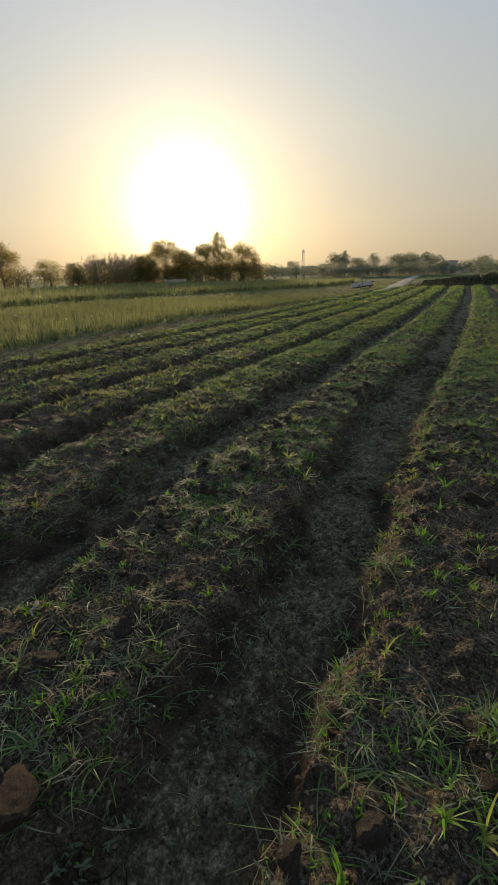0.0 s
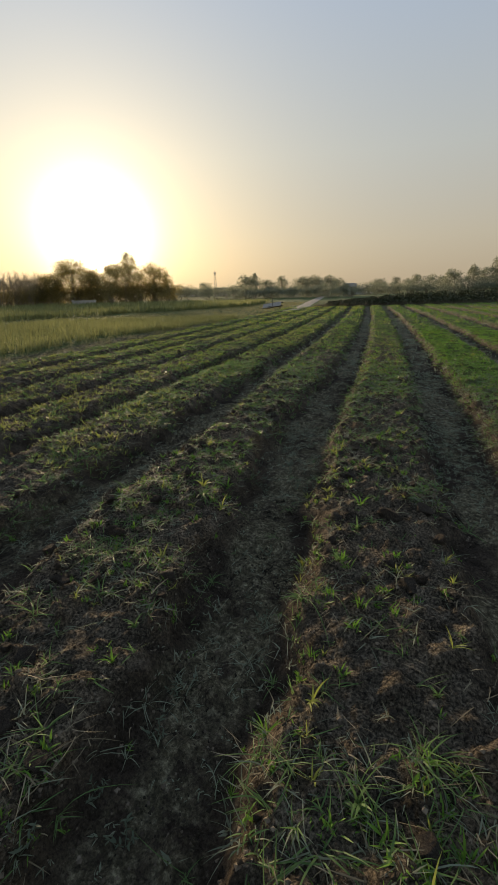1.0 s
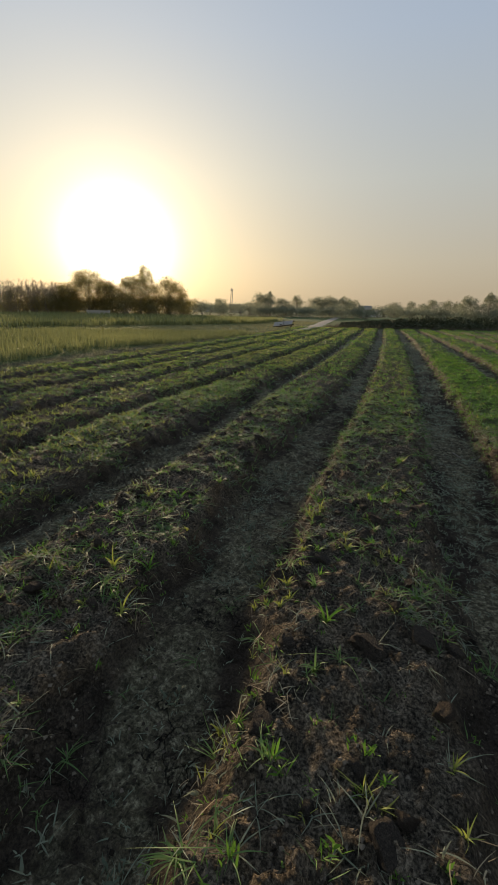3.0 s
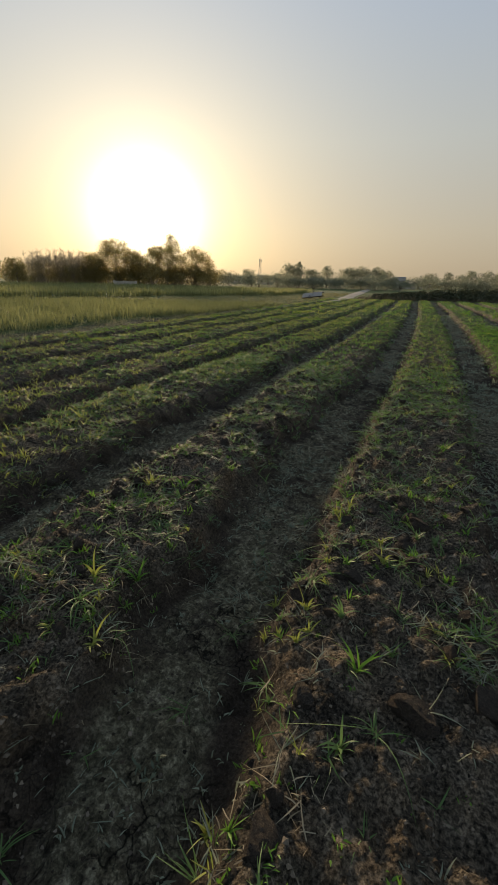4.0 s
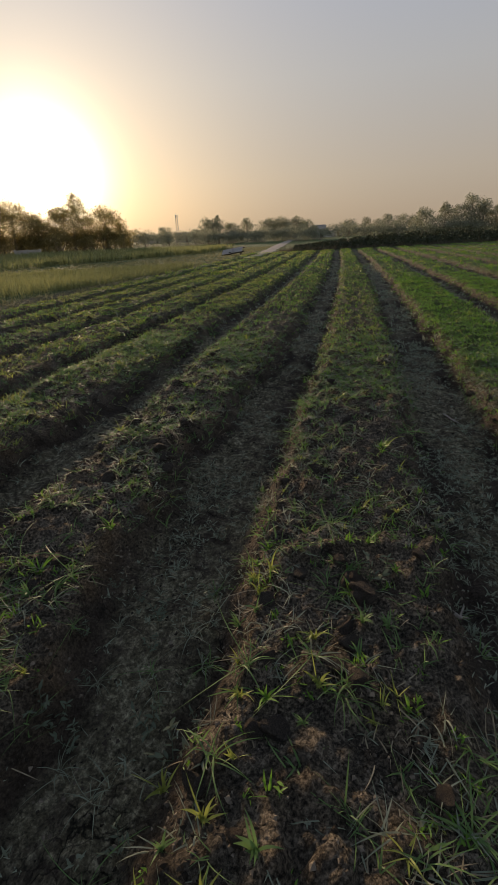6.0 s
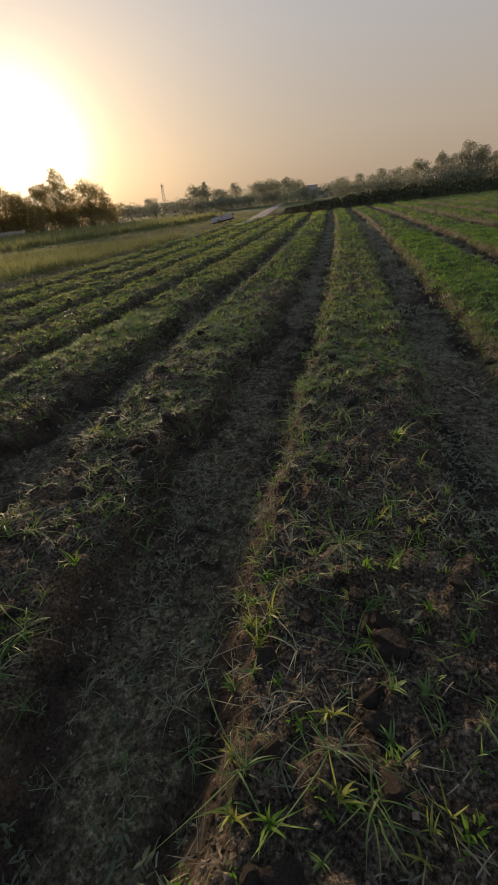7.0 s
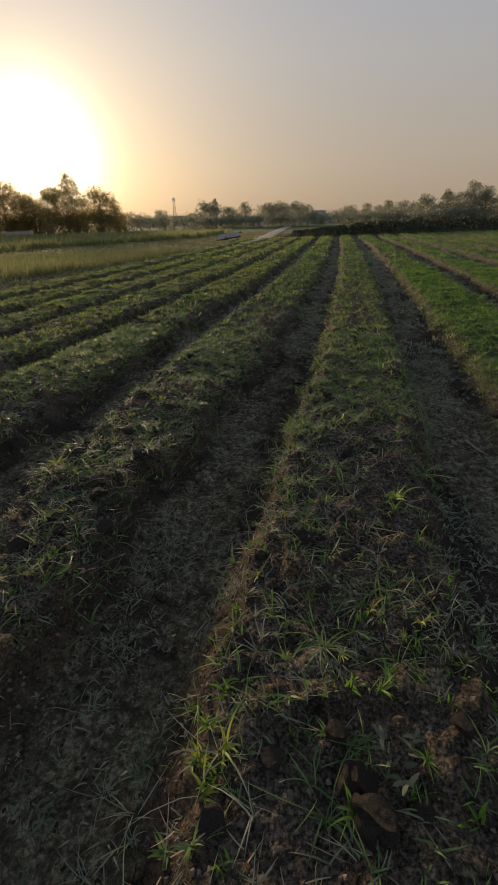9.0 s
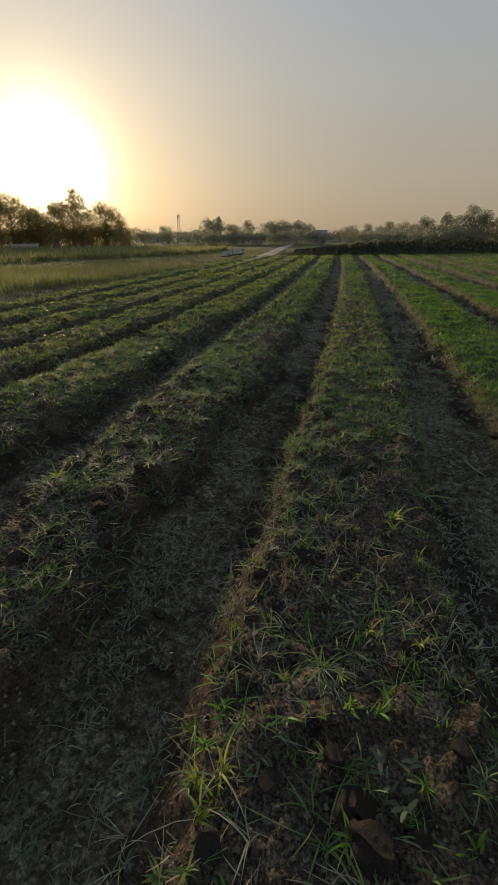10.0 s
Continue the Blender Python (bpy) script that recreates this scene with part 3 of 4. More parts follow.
def build_bare(seed, height, label, shoots=26):
    """A bush of thin upright shoots with hardly a leaf."""
    r = np.random.default_rng(seed)
    root = new("bare_shrub")
    chunks = []
    for i in range(shoots):
        a, sp = r.uniform(0, 6.28), r.uniform(0.05, 0.30) * height
        b = r.normal(0, 0.12 * height, 2)
        h = height * r.uniform(0.6, 1.0)
        end = np.array([b[0] + sp * math.cos(a), b[1] + sp * math.sin(a), h])
        mid = np.array([b[0] + sp * 0.3 * math.cos(a), b[1] + sp * 0.3 * math.sin(a), h * 0.5])
        chunks.append(tube([(b[0] * 0.5, b[1] * 0.5, -0.1), mid, end], [0.04, 0.03, 0.015], 4))
        for _ in range(5):
            t = r.uniform(0.35, 0.95)
            p = mid * (1 - t) + end * t
            q = p + np.array([*r.normal(0, 0.09 * height, 2), 0.12 * height])
            chunks.append(tube([p, q], [0.022, 0.012], 3))
    v, f = joined(chunks)
    solid("shoot", v, f, M_SHOOT, root)
    v, f = leaf_cloud(r, (0, 0, height * 0.35), (height * 0.42, height * 0.42, height * 0.32), 600, 0.11)
    solid("leaves", v, f, M_TREE_GLOW, root)
    return tagged(root, label, "shrub", "bare shrubs")


EYE_X, EYE_Y = 0.0, 2.0


def stand(az, dist, turn=0.0, scale=1.0):
    x, y = EYE_X + dist * math.sin(radians(az)), EYE_Y + dist * math.cos(radians(az))
    return Matrix.Translation((x, y, 0)) @ Matrix.Rotation(radians(turn), 4, "Z") @ Matrix.Scale(scale, 4)


def tall(elev, dist):
    return 1.4 + dist * math.tan(radians(elev))


def wide(deg, dist):
    return dist * math.tan(radians(deg))


# trees by bearing, height angle, width angle, distance, fullness, bare share
TREES = [
    (-57.8, 3.8, 5.5, 85, 1.2, 0.06), (-52.8, 1.9, 4.0, 92, 0.5, 0.1),
    (-39.4, 3.9, 6.4, 92, 1.3, 0.05), (-41.8, 2.4, 3.6, 90, 0.9, 0.1), (-36.6, 3.0, 4.0, 95, 0.9, 0.1), (-35.0, 3.3, 2.6, 97, 0.35, 0.35),
    (-33.2, 3.7, 5.4, 92, 1.3, 0.1), (-32.4, 4.7, 2.2, 100, 0.3, 0.62), (-29.9, 3.5, 4.4, 95, 0.75, 0.06), (-28.0, 1.9, 2.2, 96, 0.9, 0.1),
    (-23.0, 1.35, 2.6, 150, 0.7, 0.1), (-17.2, 2.05, 4.2, 125, 1.2, 0.1), (-16.6, 2.5, 1.0, 126, 0.5, 0.5), (-15.0, 1.6, 2.6, 125, 1.0, 0.1),
    (-13.2, 2.1, 2.2, 128, 0.4, 0.06), (-10.6, 1.75, 3.0, 128, 1.1, 0.1), (-9.0, 1.95, 3.2, 130, 1.1, 0.1), (-7.3, 1.95, 3.0, 128, 1.0, 0.1), (-5.9, 1.6, 2.4, 132, 1.0, 0.1),
    (-1.1, 1.3, 2.2, 185, 1.0, 0.1), (0.9, 1.6, 1.2, 180, 0.8, 0.06), (2.2, 1.3, 1.8, 190, 0.7, 0.06), (3.3, 1.85, 1.7, 185, 0.5, 0.06), (4.9, 1.75, 1.7, 185, 0.5, 0.06),
    (6.0, 1.6, 1.5, 188, 0.5, 0.06), (7.4, 2.1, 2.3, 170, 1.0, 0.06), (9.2, 2.6, 1.7, 172, 0.8, 0.06), (10.5, 2.3, 1.6, 176, 0.5, 0.06), (11.7, 3.15, 2.4, 168, 1.0, 0.06),
    (12.9, 2.8, 1.8, 170, 0.8, 0.05), (14.2, 2.0, 2.2, 172, 0.7, 0.06), (16.0, 2.2, 2.4, 175, 0.8, 0.06), (18.2, 2.5, 2.6, 170, 0.9, 0.06), (20.5, 2.0, 2.4, 175, 0.8, 0.06),
]
# beyond 110 m the crowns take the leaves with haze in their colour
for n, (az, el, wd, dist, full, clear) in enumerate(TREES):
    airy = full < 0.6
    ob = build_tree(100 + n, tall(el, dist) * (1.07 if dist < 110 else 1.0), wide(wd * (1.25 if dist > 150 else 1.0), dist), (1.8 if dist < 110 else 1.7) * max(full, 0.55) ** 0.6, 0.02 if full >= 0.6 else clear, M_TREE_HAZE if dist > 110 else M_TREE_GLOW, 9 if wd > 2 else 6,
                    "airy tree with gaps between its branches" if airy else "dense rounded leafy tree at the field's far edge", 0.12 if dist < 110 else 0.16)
    ob.matrix_basis = stand(az, dist)

ob = build_tree(301, tall(1.7, 80), wide(3.2, 80), 2.2, 0.02, M_TREE_GLOW, 10, "dark dense dome-shaped tree at the wheat's edge", 0.10)
ob.matrix_basis = stand(-50.0, 80)

r_row = np.random.default_rng(5)
bare = [build_bare(400 + i, 5.6, "leafless shrub with thin upright shoots behind the wheat") for i in range(3)]
for i, ob in enumerate(bare):
    ob.matrix_basis = stand(-47.5 + 2 * i, 90, 40 * i)
for i in range(11):
    copy_thing(bare[i % 3], stand(-48.6 + 0.62 * i + r_row.uniform(-0.2, 0.2), 88 + r_row.uniform(0, 8), r_row.uniform(0, 360)) @ Matrix.Scale(r_row.uniform(0.8, 1.15), 4))


def build_bush(seed, height, width, material, label, leaves, leaf, name="bush"):
    r = np.random.default_rng(seed)
    root = new(name)
    chunks, stems = [], []
    for i in range(7):
        a, d = r.uniform(0, 6.28), width * 0.5 * r.uniform(0.1, 0.8)
        end = np.array([d * math.cos(a), d * math.sin(a), height * r.uniform(0.45, 0.85)])
        stems.append(tube([(end[0] * 0.2, end[1] * 0.2, -0.1), end], [0.05, 0.015], 4))
        s = width * r.uniform(0.16, 0.28)
        chunks.append(leaf_cloud(r, end, (s, s, height * 0.25), leaves, leaf))
    chunks.append(leaf_cloud(r, (0, 0, height * 0.3), (width * 0.45, width * 0.45, height * 0.32), int(2.4 * leaves), leaf))
    v, f = joined(stems)
    solid("stem", v, f, M_BARK, root)
    v, f = joined(chunks)
    solid("foliage", v, f, material, root)
    return tagged(root, label, "bush", "bushes under the trees")


bushes = [build_bush(500 + i, 3.0, 5.5, M_TREE_GLOW, "low leafy bush under the trees", 55, 0.12) for i in range(3)]
far_bushes = [build_bush(520 + i, 3.0, 6.5, M_TREE_HAZE, "low bush with haze-paled leaves along the far field edge", 60, 0.16) for i in range(3)]
for i, ob in enumerate(bushes + far_bushes):
    ob.matrix_basis = stand(-44 + 3.1 * i if i < 3 else -18 + 3.1 * (i - 3), 92 if i < 3 else 112)
for i in range(22):
    copy_thing(bushes[i % 3], stand(-60 + 1.5 * i + r_row.uniform(-0.4, 0.4), 88 + r_row.uniform(-3, 6), r_row.uniform(0, 360)) @ Matrix.Scale(r_row.uniform(0.6, 1.1), 4))
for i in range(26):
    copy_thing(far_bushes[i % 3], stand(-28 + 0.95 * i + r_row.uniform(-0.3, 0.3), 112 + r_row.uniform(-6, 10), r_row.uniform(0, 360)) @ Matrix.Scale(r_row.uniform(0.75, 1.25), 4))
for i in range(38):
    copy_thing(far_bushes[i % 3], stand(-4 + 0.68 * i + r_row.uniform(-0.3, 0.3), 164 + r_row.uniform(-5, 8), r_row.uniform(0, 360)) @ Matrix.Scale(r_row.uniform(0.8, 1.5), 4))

for i in range(24):
    copy_thing(bushes[i % 3], stand(-43 + 0.68 * i + r_row.uniform(-0.3, 0.3), 94 + r_row.uniform(-2, 4), r_row.uniform(0, 360)) @ Matrix.Scale(r_row.uniform(1.0, 1.4), 4))

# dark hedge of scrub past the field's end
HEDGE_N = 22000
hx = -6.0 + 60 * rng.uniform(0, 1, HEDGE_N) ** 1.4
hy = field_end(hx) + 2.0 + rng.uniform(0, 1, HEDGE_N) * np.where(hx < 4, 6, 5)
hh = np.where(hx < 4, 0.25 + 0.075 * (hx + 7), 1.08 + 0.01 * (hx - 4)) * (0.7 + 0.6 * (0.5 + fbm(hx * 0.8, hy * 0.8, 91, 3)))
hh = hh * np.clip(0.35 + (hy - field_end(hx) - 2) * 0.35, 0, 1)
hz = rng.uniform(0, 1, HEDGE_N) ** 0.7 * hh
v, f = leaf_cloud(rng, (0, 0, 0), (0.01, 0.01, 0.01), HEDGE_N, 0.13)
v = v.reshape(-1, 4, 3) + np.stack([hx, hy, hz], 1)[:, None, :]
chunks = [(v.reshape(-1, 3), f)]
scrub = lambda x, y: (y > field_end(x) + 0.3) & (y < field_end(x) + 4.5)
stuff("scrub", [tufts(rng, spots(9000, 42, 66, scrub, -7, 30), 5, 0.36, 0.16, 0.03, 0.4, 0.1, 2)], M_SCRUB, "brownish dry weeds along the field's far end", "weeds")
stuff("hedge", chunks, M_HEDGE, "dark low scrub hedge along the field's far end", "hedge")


# ---------------------------------------------------------------- far buildings, mast, wall


def box(bm, x0, x1, y0, y1, z0, z1, m=None):
    vs = [bm.verts.new((m @ Vector(p)) if m else p) for p in ((x0, y0, z0), (x1, y0, z0), (x1, y1, z0), (x0, y1, z0), (x0, y0, z1), (x1, y0, z1), (x1, y1, z1), (x0, y1, z1))]
    for f in ((0, 3, 2, 1), (4, 5, 6, 7), (0, 1, 5, 4), (1, 2, 6, 5), (2, 3, 7, 6), (3, 0, 4, 7)):
        bm.faces.new([vs[i] for i in f])


def block(name, dims, material, parent, label="", m=None, bevel=0.0):
    bm = bmesh.new()
    box(bm, *dims, m)
    if bevel:
        bmesh.ops.bevel(bm, geom=bm.edges[:], offset=bevel, segments=1, affect="EDGES")
    return part(name, bm, material, parent, label)


def rod(name, a, b, r, material, parent, sides=6, label=""):
    v, f = tube([a, b], [r, r], sides)
    caps = [tuple(range(sides - 1, -1, -1)), tuple(range(sides, 2 * sides))]
    me = bpy.data.meshes.new(name)
    me.from_pydata([tuple(p) for p in v], [], [tuple(int(i) for i in q) for q in f] + caps)
    me.materials.append(material)
    ob = new(name, me)
    ob.parent = parent
    return tagged(ob, label)


def painted(name, low_c, high_c, scale=3.0, rough=0.8, metal=0.0):
    k = Mat(name)
    return k.surface(k.ramp(k.noise(scale, 6), [(0.3, low_c), (0.7, high_c)]), rough, k.bump(k.noise(scale * 6, 5), 0.4, 0.01), 0.3, metal)


M_STEEL = painted("galvanised_steel", (0.28, 0.28, 0.28), (0.4, 0.4, 0.39), 5, 0.6, 0.4)
M_PLASTER = painted("weathered_plaster", (0.34, 0.32, 0.27), (0.5, 0.47, 0.41), 0.8, 0.9)
M_LIMEWASH = painted("white_limewash", (0.62, 0.6, 0.54), (0.8, 0.78, 0.72), 0.6, 0.9)
M_ROOF = painted("grey_roof_sheet", (0.17, 0.16, 0.14), (0.27, 0.255, 0.23), 1.2, 0.9)
M_DARK = painted("dark_opening", (0.02, 0.02, 0.02), (0.05, 0.045, 0.04), 2.0, 0.9)
M_WOOD = painted("sun_bleached_wood", (0.21, 0.19, 0.16), (0.36, 0.33, 0.28), 9, 0.85)
M_DARKWOOD = painted("dark_weathered_wood", (0.035, 0.028, 0.022), (0.09, 0.07, 0.055), 9, 0.85)
M_RUBBER = painted("worn_rubber", (0.018, 0.018, 0.018), (0.04, 0.038, 0.035), 20, 0.9)


def build_mast(h):
    root = new("lattice_mast")
    half = lambda z: 1.3 - 0.75 * z / h
    n = 11
    for sx, sy in ((-1, -1), (1, -1), (1, 1), (-1, 1)):
        rod("leg", (sx * half(0), sy * half(0), -0.3), (sx * half(h), sy * half(h), h), 0.14, M_STEEL, root)
    for i in range(n):
        z0, z1 = h * i / n, h * (i + 1) / n
        for a, b in (((-1, -1), (1, -1)), ((1, -1), (1, 1)), ((1, 1), (-1, 1)), ((-1, 1), (-1, -1))):
            rod("brace", (a[0] * half(z0), a[1] * half(z0), z0), (b[0] * half(z1), b[1] * half(z1), z1), 0.07, M_STEEL, root, 4)
    block("platform", (-0.95, 0.95, -0.95, 0.95, h - 1.2, h - 1.0), M_STEEL, root)
    for a in range(3):
        m = Matrix.Rotation(2.1 * a + 0.4, 4, "Z")
        block("panel_antenna", (-0.2, 0.2, 0.95, 1.2, h - 1.8, h + 0.5), M_LIMEWASH, root, "white panel antenna", m, 0.03)
    rod("lightning_rod", (0, 0, h - 1), (0, 0, h + 1.8), 0.06, M_STEEL, root, 5)
    return tagged(root, "slender steel lattice radio mast above the trees", "mast")


def build_house(w, d, h, label, wall, flat=True):
    root = new("house")
    block("wall", (-w / 2, w / 2, -d / 2, d / 2, -0.2, h), wall, root)
    if flat:
        block("roof", (-w / 2 - 0.3, w / 2 + 0.3, -d / 2 - 0.3, d / 2 + 0.3, h, h + 0.35), M_PLASTER, root, "flat concrete roof slab")
    else:
        bm = bmesh.new()
        pr = [bm.verts.new(p) for p in ((-w / 2 - 0.4, -d / 2 - 0.4, h), (w / 2 + 0.4, -d / 2 - 0.4, h), (w / 2 + 0.4, d / 2 + 0.4, h), (-w / 2 - 0.4, d / 2 + 0.4, h), (-w / 2 - 0.4, 0, h + 1.4), (w / 2 + 0.4, 0, h + 1.4))]
        for f in ((0, 1, 5, 4), (2, 3, 4, 5), (0, 4, 3), (1, 2, 5), (0, 3, 2, 1)):
            bm.faces.new([pr[i] for i in f])
        part("roof", bm, M_ROOF, root, "pitched grey sheet roof")
    n = max(2, int(w / 3))
    for i in range(n):
        x = -w / 2 + (i + 0.5) * w / n
        if i == n // 2:
            block("door", (x - 0.5, x + 0.5, -d / 2 - 0.06, -d / 2 + 0.02, 0, 2.0), M_DARKWOOD, root)
        else:
            win = block("window", (x - 0.5, x + 0.5, -d / 2 - 0.05, -d / 2 + 0.02, 1.0, 2.1), M_DARK, root)
            block("sill", (x - 0.6, x + 0.6, -d / 2 - 0.15, -d / 2 - 0.051, 0.9, 1.0), M_PLASTER, win)
    return tagged(root, label, "house")


mast = build_mast(tall(2.75, 380) - 1.8)
mast.matrix_basis = stand(-21.6, 380, 20)
build_house(6.5, 5, 3.6, "small plastered hut with a flat roof beside the mast", M_PLASTER).matrix_basis = stand(-21.0, 215, 20)
build_house(13, 6, 3.0, "long low pale house behind the trees", M_PLASTER).matrix_basis = stand(-24.6, 215, 25)
build_house(4.2, 5, 2.6, "pale blue-grey hut with a pitched sheet roof", M_PLASTER, False).matrix_basis = stand(-4.7, 168, 5)
build_house(7, 4, 1.9, "low white shed beyond the hedge", M_LIMEWASH).matrix_basis = stand(-2.9, 190, 3)


def build_low_wall():
    root = new("low_wall")
    block("wall_face", (-2.0, 2.0, -0.12, 0.12, -0.2, 0.62), M_PLASTER, root)
    block("coping", (-2.1, 2.1, -0.18, 0.18, 0.62, 0.72), M_PLASTER, root)
    for x in (-1.85, 0, 1.85):
        block("pier", (x - 0.16, x + 0.16, -0.17, 0.17, -0.2, 0.82), M_PLASTER, root)
    return tagged(root, "low pale plastered wall in front of the trees", "wall")


build_low_wall().matrix_basis = stand(-38.3, 84, 35)

# ---------------------------------------------------------------- farm cart beside the wheat


def build_cart():
    """A flat farm cart, tipped up on its wheels."""
    root = new("farm_cart")
    tip = Matrix.Translation((0, 0, 0.30)) @ Matrix.Rotation(radians(-8), 4, "Y") @ Matrix.Rotation(radians(17), 4, "X")
    for i in range(7):
        y = -0.72 + i * 0.205
        block("plank", (-1.15, 1.1, y, y + 0.19, 0.07, 0.11), M_WOOD, root, "", tip, 0.006)
    for y in (-0.66, 0.60):
        block("side_beam", (-1.2, 1.3, y, y + 0.08, -0.05, 0.068), M_DARKWOOD, root, "", tip, 0.008)
    for x in (-1.0, -0.1, 0.9):
        block("cross_beam", (x, x + 0.08, -0.579, 0.599, -0.04, 0.066), M_DARKWOOD, root, "", tip, 0.008)
    rod("axle", (-0.25, -0.62, 0.14), (-0.25, 0.62, 0.14), 0.03, M_DARKWOOD, root)
    for y in (-0.6, 0.6):
        wheel = new("wheel")
        wheel.parent = root
        wheel.matrix_basis = Matrix.Translation((-0.25, y, 0.14))
        ring = [(0.12 * math.cos(a), 0.0, 0.12 * math.sin(a)) for a in np.linspace(0, 2 * math.pi, 21)]
        v, f = tube(ring, [0.04] * 21, 8)
        solid("tyre", v, f, M_RUBBER, wheel, smooth=True)
        rod("hub", (0, -0.06, 0), (0, 0.06, 0), 0.06, M_STEEL, wheel, 10)
        for k in range(6):
            a = k * math.pi / 3
            rod("spoke", (0.06 * math.cos(a), 0, 0.06 * math.sin(a)), (0.11 * math.cos(a), 0, 0.11 * math.sin(a)), 0.018, M_DARKWOOD, wheel, 5)
    rod("stake", (0.12, -0.80, 0.25), (0.14, -0.80, 1.12), 0.03, M_DARKWOOD, root, 6, "upright wooden stake")
    for y in (-0.5, 0.5):
        rod("prop", (0.85, y * 0.9, 0.38 + 0.3 * y), (0.95, y, -0.08), 0.045, M_DARKWOOD, root)
    return tagged(root, "flat wooden farm cart tipped up beside the path", "cart")


build_cart().matrix_basis = stand(-14.85, 41.5, 8, 0.8)

# ---------------------------------------------------------------- clods and plants close by
kc = Mat("soil_clod")
ki = kc.n.new("ShaderNodeObjectInfo")
kcol = kc.ramp(kc.noise(14, 6), [(0.3, (0.045, 0.037, 0.029)), (0.55, (0.10, 0.084, 0.066)), (0.8, (0.20, 0.168, 0.13))])
kcol = kc.mix(kc.ramp(ki.outputs["Random"], [(0.75, 0.0), (1.0, 0.3)]), kcol, (0.09, 0.060, 0.038))
M_CLOD = kc.surface(kc.mix(1.0, kcol, kc.ramp(kc.noise(55, 8, 0.75), [(0.36, (0.25, 0.26, 0.27)), (0.5, (0.8, 0.8, 0.8)), (0.64, (1.45, 1.45, 1.45))]), "MULTIPLY"), 0.96, kc.bump(kc.noise(45, 8, 0.75), 1.0, 0.03), 0.1)
kg = Mat("soil_crumbs")
kgeo = kg.n.new("ShaderNodeNewGeometry")
M_CRUMB = kg.surface(kg.ramp(kgeo.outputs["Random Per Island"], [(0.0, (0.02, 0.016, 0.011)), (0.6, (0.065, 0.052, 0.037)), (1.0, (0.20, 0.165, 0.12))]), 0.96, kg.bump(kg.noise(90, 5), 0.6, 0.006), 0.12)


def clod_mesh(seed, subdiv=3):
    """A broken lump of earth: flat faces, blunt corners."""
    r = np.random.default_rng(seed)
    bm = bmesh.new()
    bmesh.ops.create_icosphere(bm, subdivisions=subdiv, radius=1.0)
    cuts = r.normal(0, 1, (9, 3))
    cuts /= np.linalg.norm(cuts, axis=1)[:, None]
    deep = r.uniform(0.35, 0.75, 9)
    for v in bm.verts:
        p = np.array(v.co)
        for c, d in zip(cuts, deep):
            over = p @ c - d
            if over > 0:
                p = p - c * over * 0.97
        p = p * (1 + 0.12 * noise.noise(Vector(p) * 2.3 + Vector((seed, 0, 0))) + 0.14 * noise.noise(Vector(p) * 7 + Vector((0, seed, 0))))
        v.co = p * np.array([1.0, 0.8, 0.66])
    me = bpy.data.meshes.new("soil_clod")
    bm.to_mesh(me)
    bm.free()
    me.materials.append(M_CLOD)
    return me


CLODS = [(0.1, 4.2, 0.09), (0.05, 4.29, 0.07), (-1.19, 5.23, 0.06), (-0.12, 4.21, 0.07), (0.15, 4.12, 0.1), (-1.56, 2.19, 0.12), (-1.14, 0.94, 0.1), (-1.31, 0.66, 0.11), (-1.34, 0.81, 0.07), (-1.3, 1.21, 0.1), (-0.97, 0.28, 0.15), (0.29, 2.13, 0.12), (-0.01, 0.7, 0.1), (0.31, 1, 0.09), (-1.74, 2.4, 0.08), (0.41, 3.01, 0.13), (0.19, 2.87, 0.12), (-0.34, 3.35, 0.09), (-0.3, 4.56, 0.07), (0.16, 2.89, 0.09), (-0.16, 2.83, 0.1), (0.12, 4.2, 0.1), (-0.12, 3.51, 0.09), (0.1, 3.97, 0.09), (0.14, 4.09, 0.07), (-0.19, 3.5, 0.07)]
clod_meshes = [clod_mesh(i) for i in range(6)]
r_near = np.random.default_rng(77)


def lay_clod(i, x, y, size):
    ob = new("soil_clod", clod_meshes[i % 6])
    ob.matrix_basis = pose(x, y, float(land(x, y)) + 0.12 * size, *r_near.uniform(-25, 25, 2), r_near.uniform(0, 360)) @ Matrix.Scale(size * 0.68, 4)
    return tagged(ob, "broken lump of dry brown soil lying on the tilled bed", "soil clod", "soil clods")


for i, (x, y, size) in enumerate(CLODS):
    lay_clod(i, x, y, size)
more = scatter(r_near, 1600, -2.6, 1.4, 0.4, 8.0, lambda x, y: nearby(x, y) * 0.6)
for i, p in enumerate(more[:190]):
    lay_clod(i, p[0], p[1], float(r_near.triangular(0.03, 0.04, 0.11)))

# crumbs of soil
rv = np.array([(1, 0, 0.1), (-0.9, 0.2, 0), (0.1, 0.8, 0), (-0.1, -0.85, 0.1), (0.15, 0.1, 0.75), (0, 0, -0.6)])
rf = np.array([(0, 2, 4), (2, 1, 4), (1, 3, 4), (3, 0, 4)])  # sunk into the soil, so no underside
grains = lambda x, y: np.clip(on_bed(x, y) + 0.9 * slope(x, y) + 0.45, 0, 1) * np.clip(0.5 + 1.5 * fbm(x * 4, y * 4, 95, 3), 0.08, 1)
spot = np.concatenate([scatter(r_near, 76000, -2.3, 1.2, 0.3, 5.5, grains), scatter(r_near, 16000, -3.2, 2.0, 5.5, 9.0, grains)])
turns = r_near.uniform(0, 2 * np.pi, len(spot))
size = np.clip(r_near.lognormal(-5.05, 0.65, len(spot)), 0, 0.013) * np.where(spot[:, 1] > 5.5, 1.5, 1.0)
co, si = np.cos(turns), np.sin(turns)
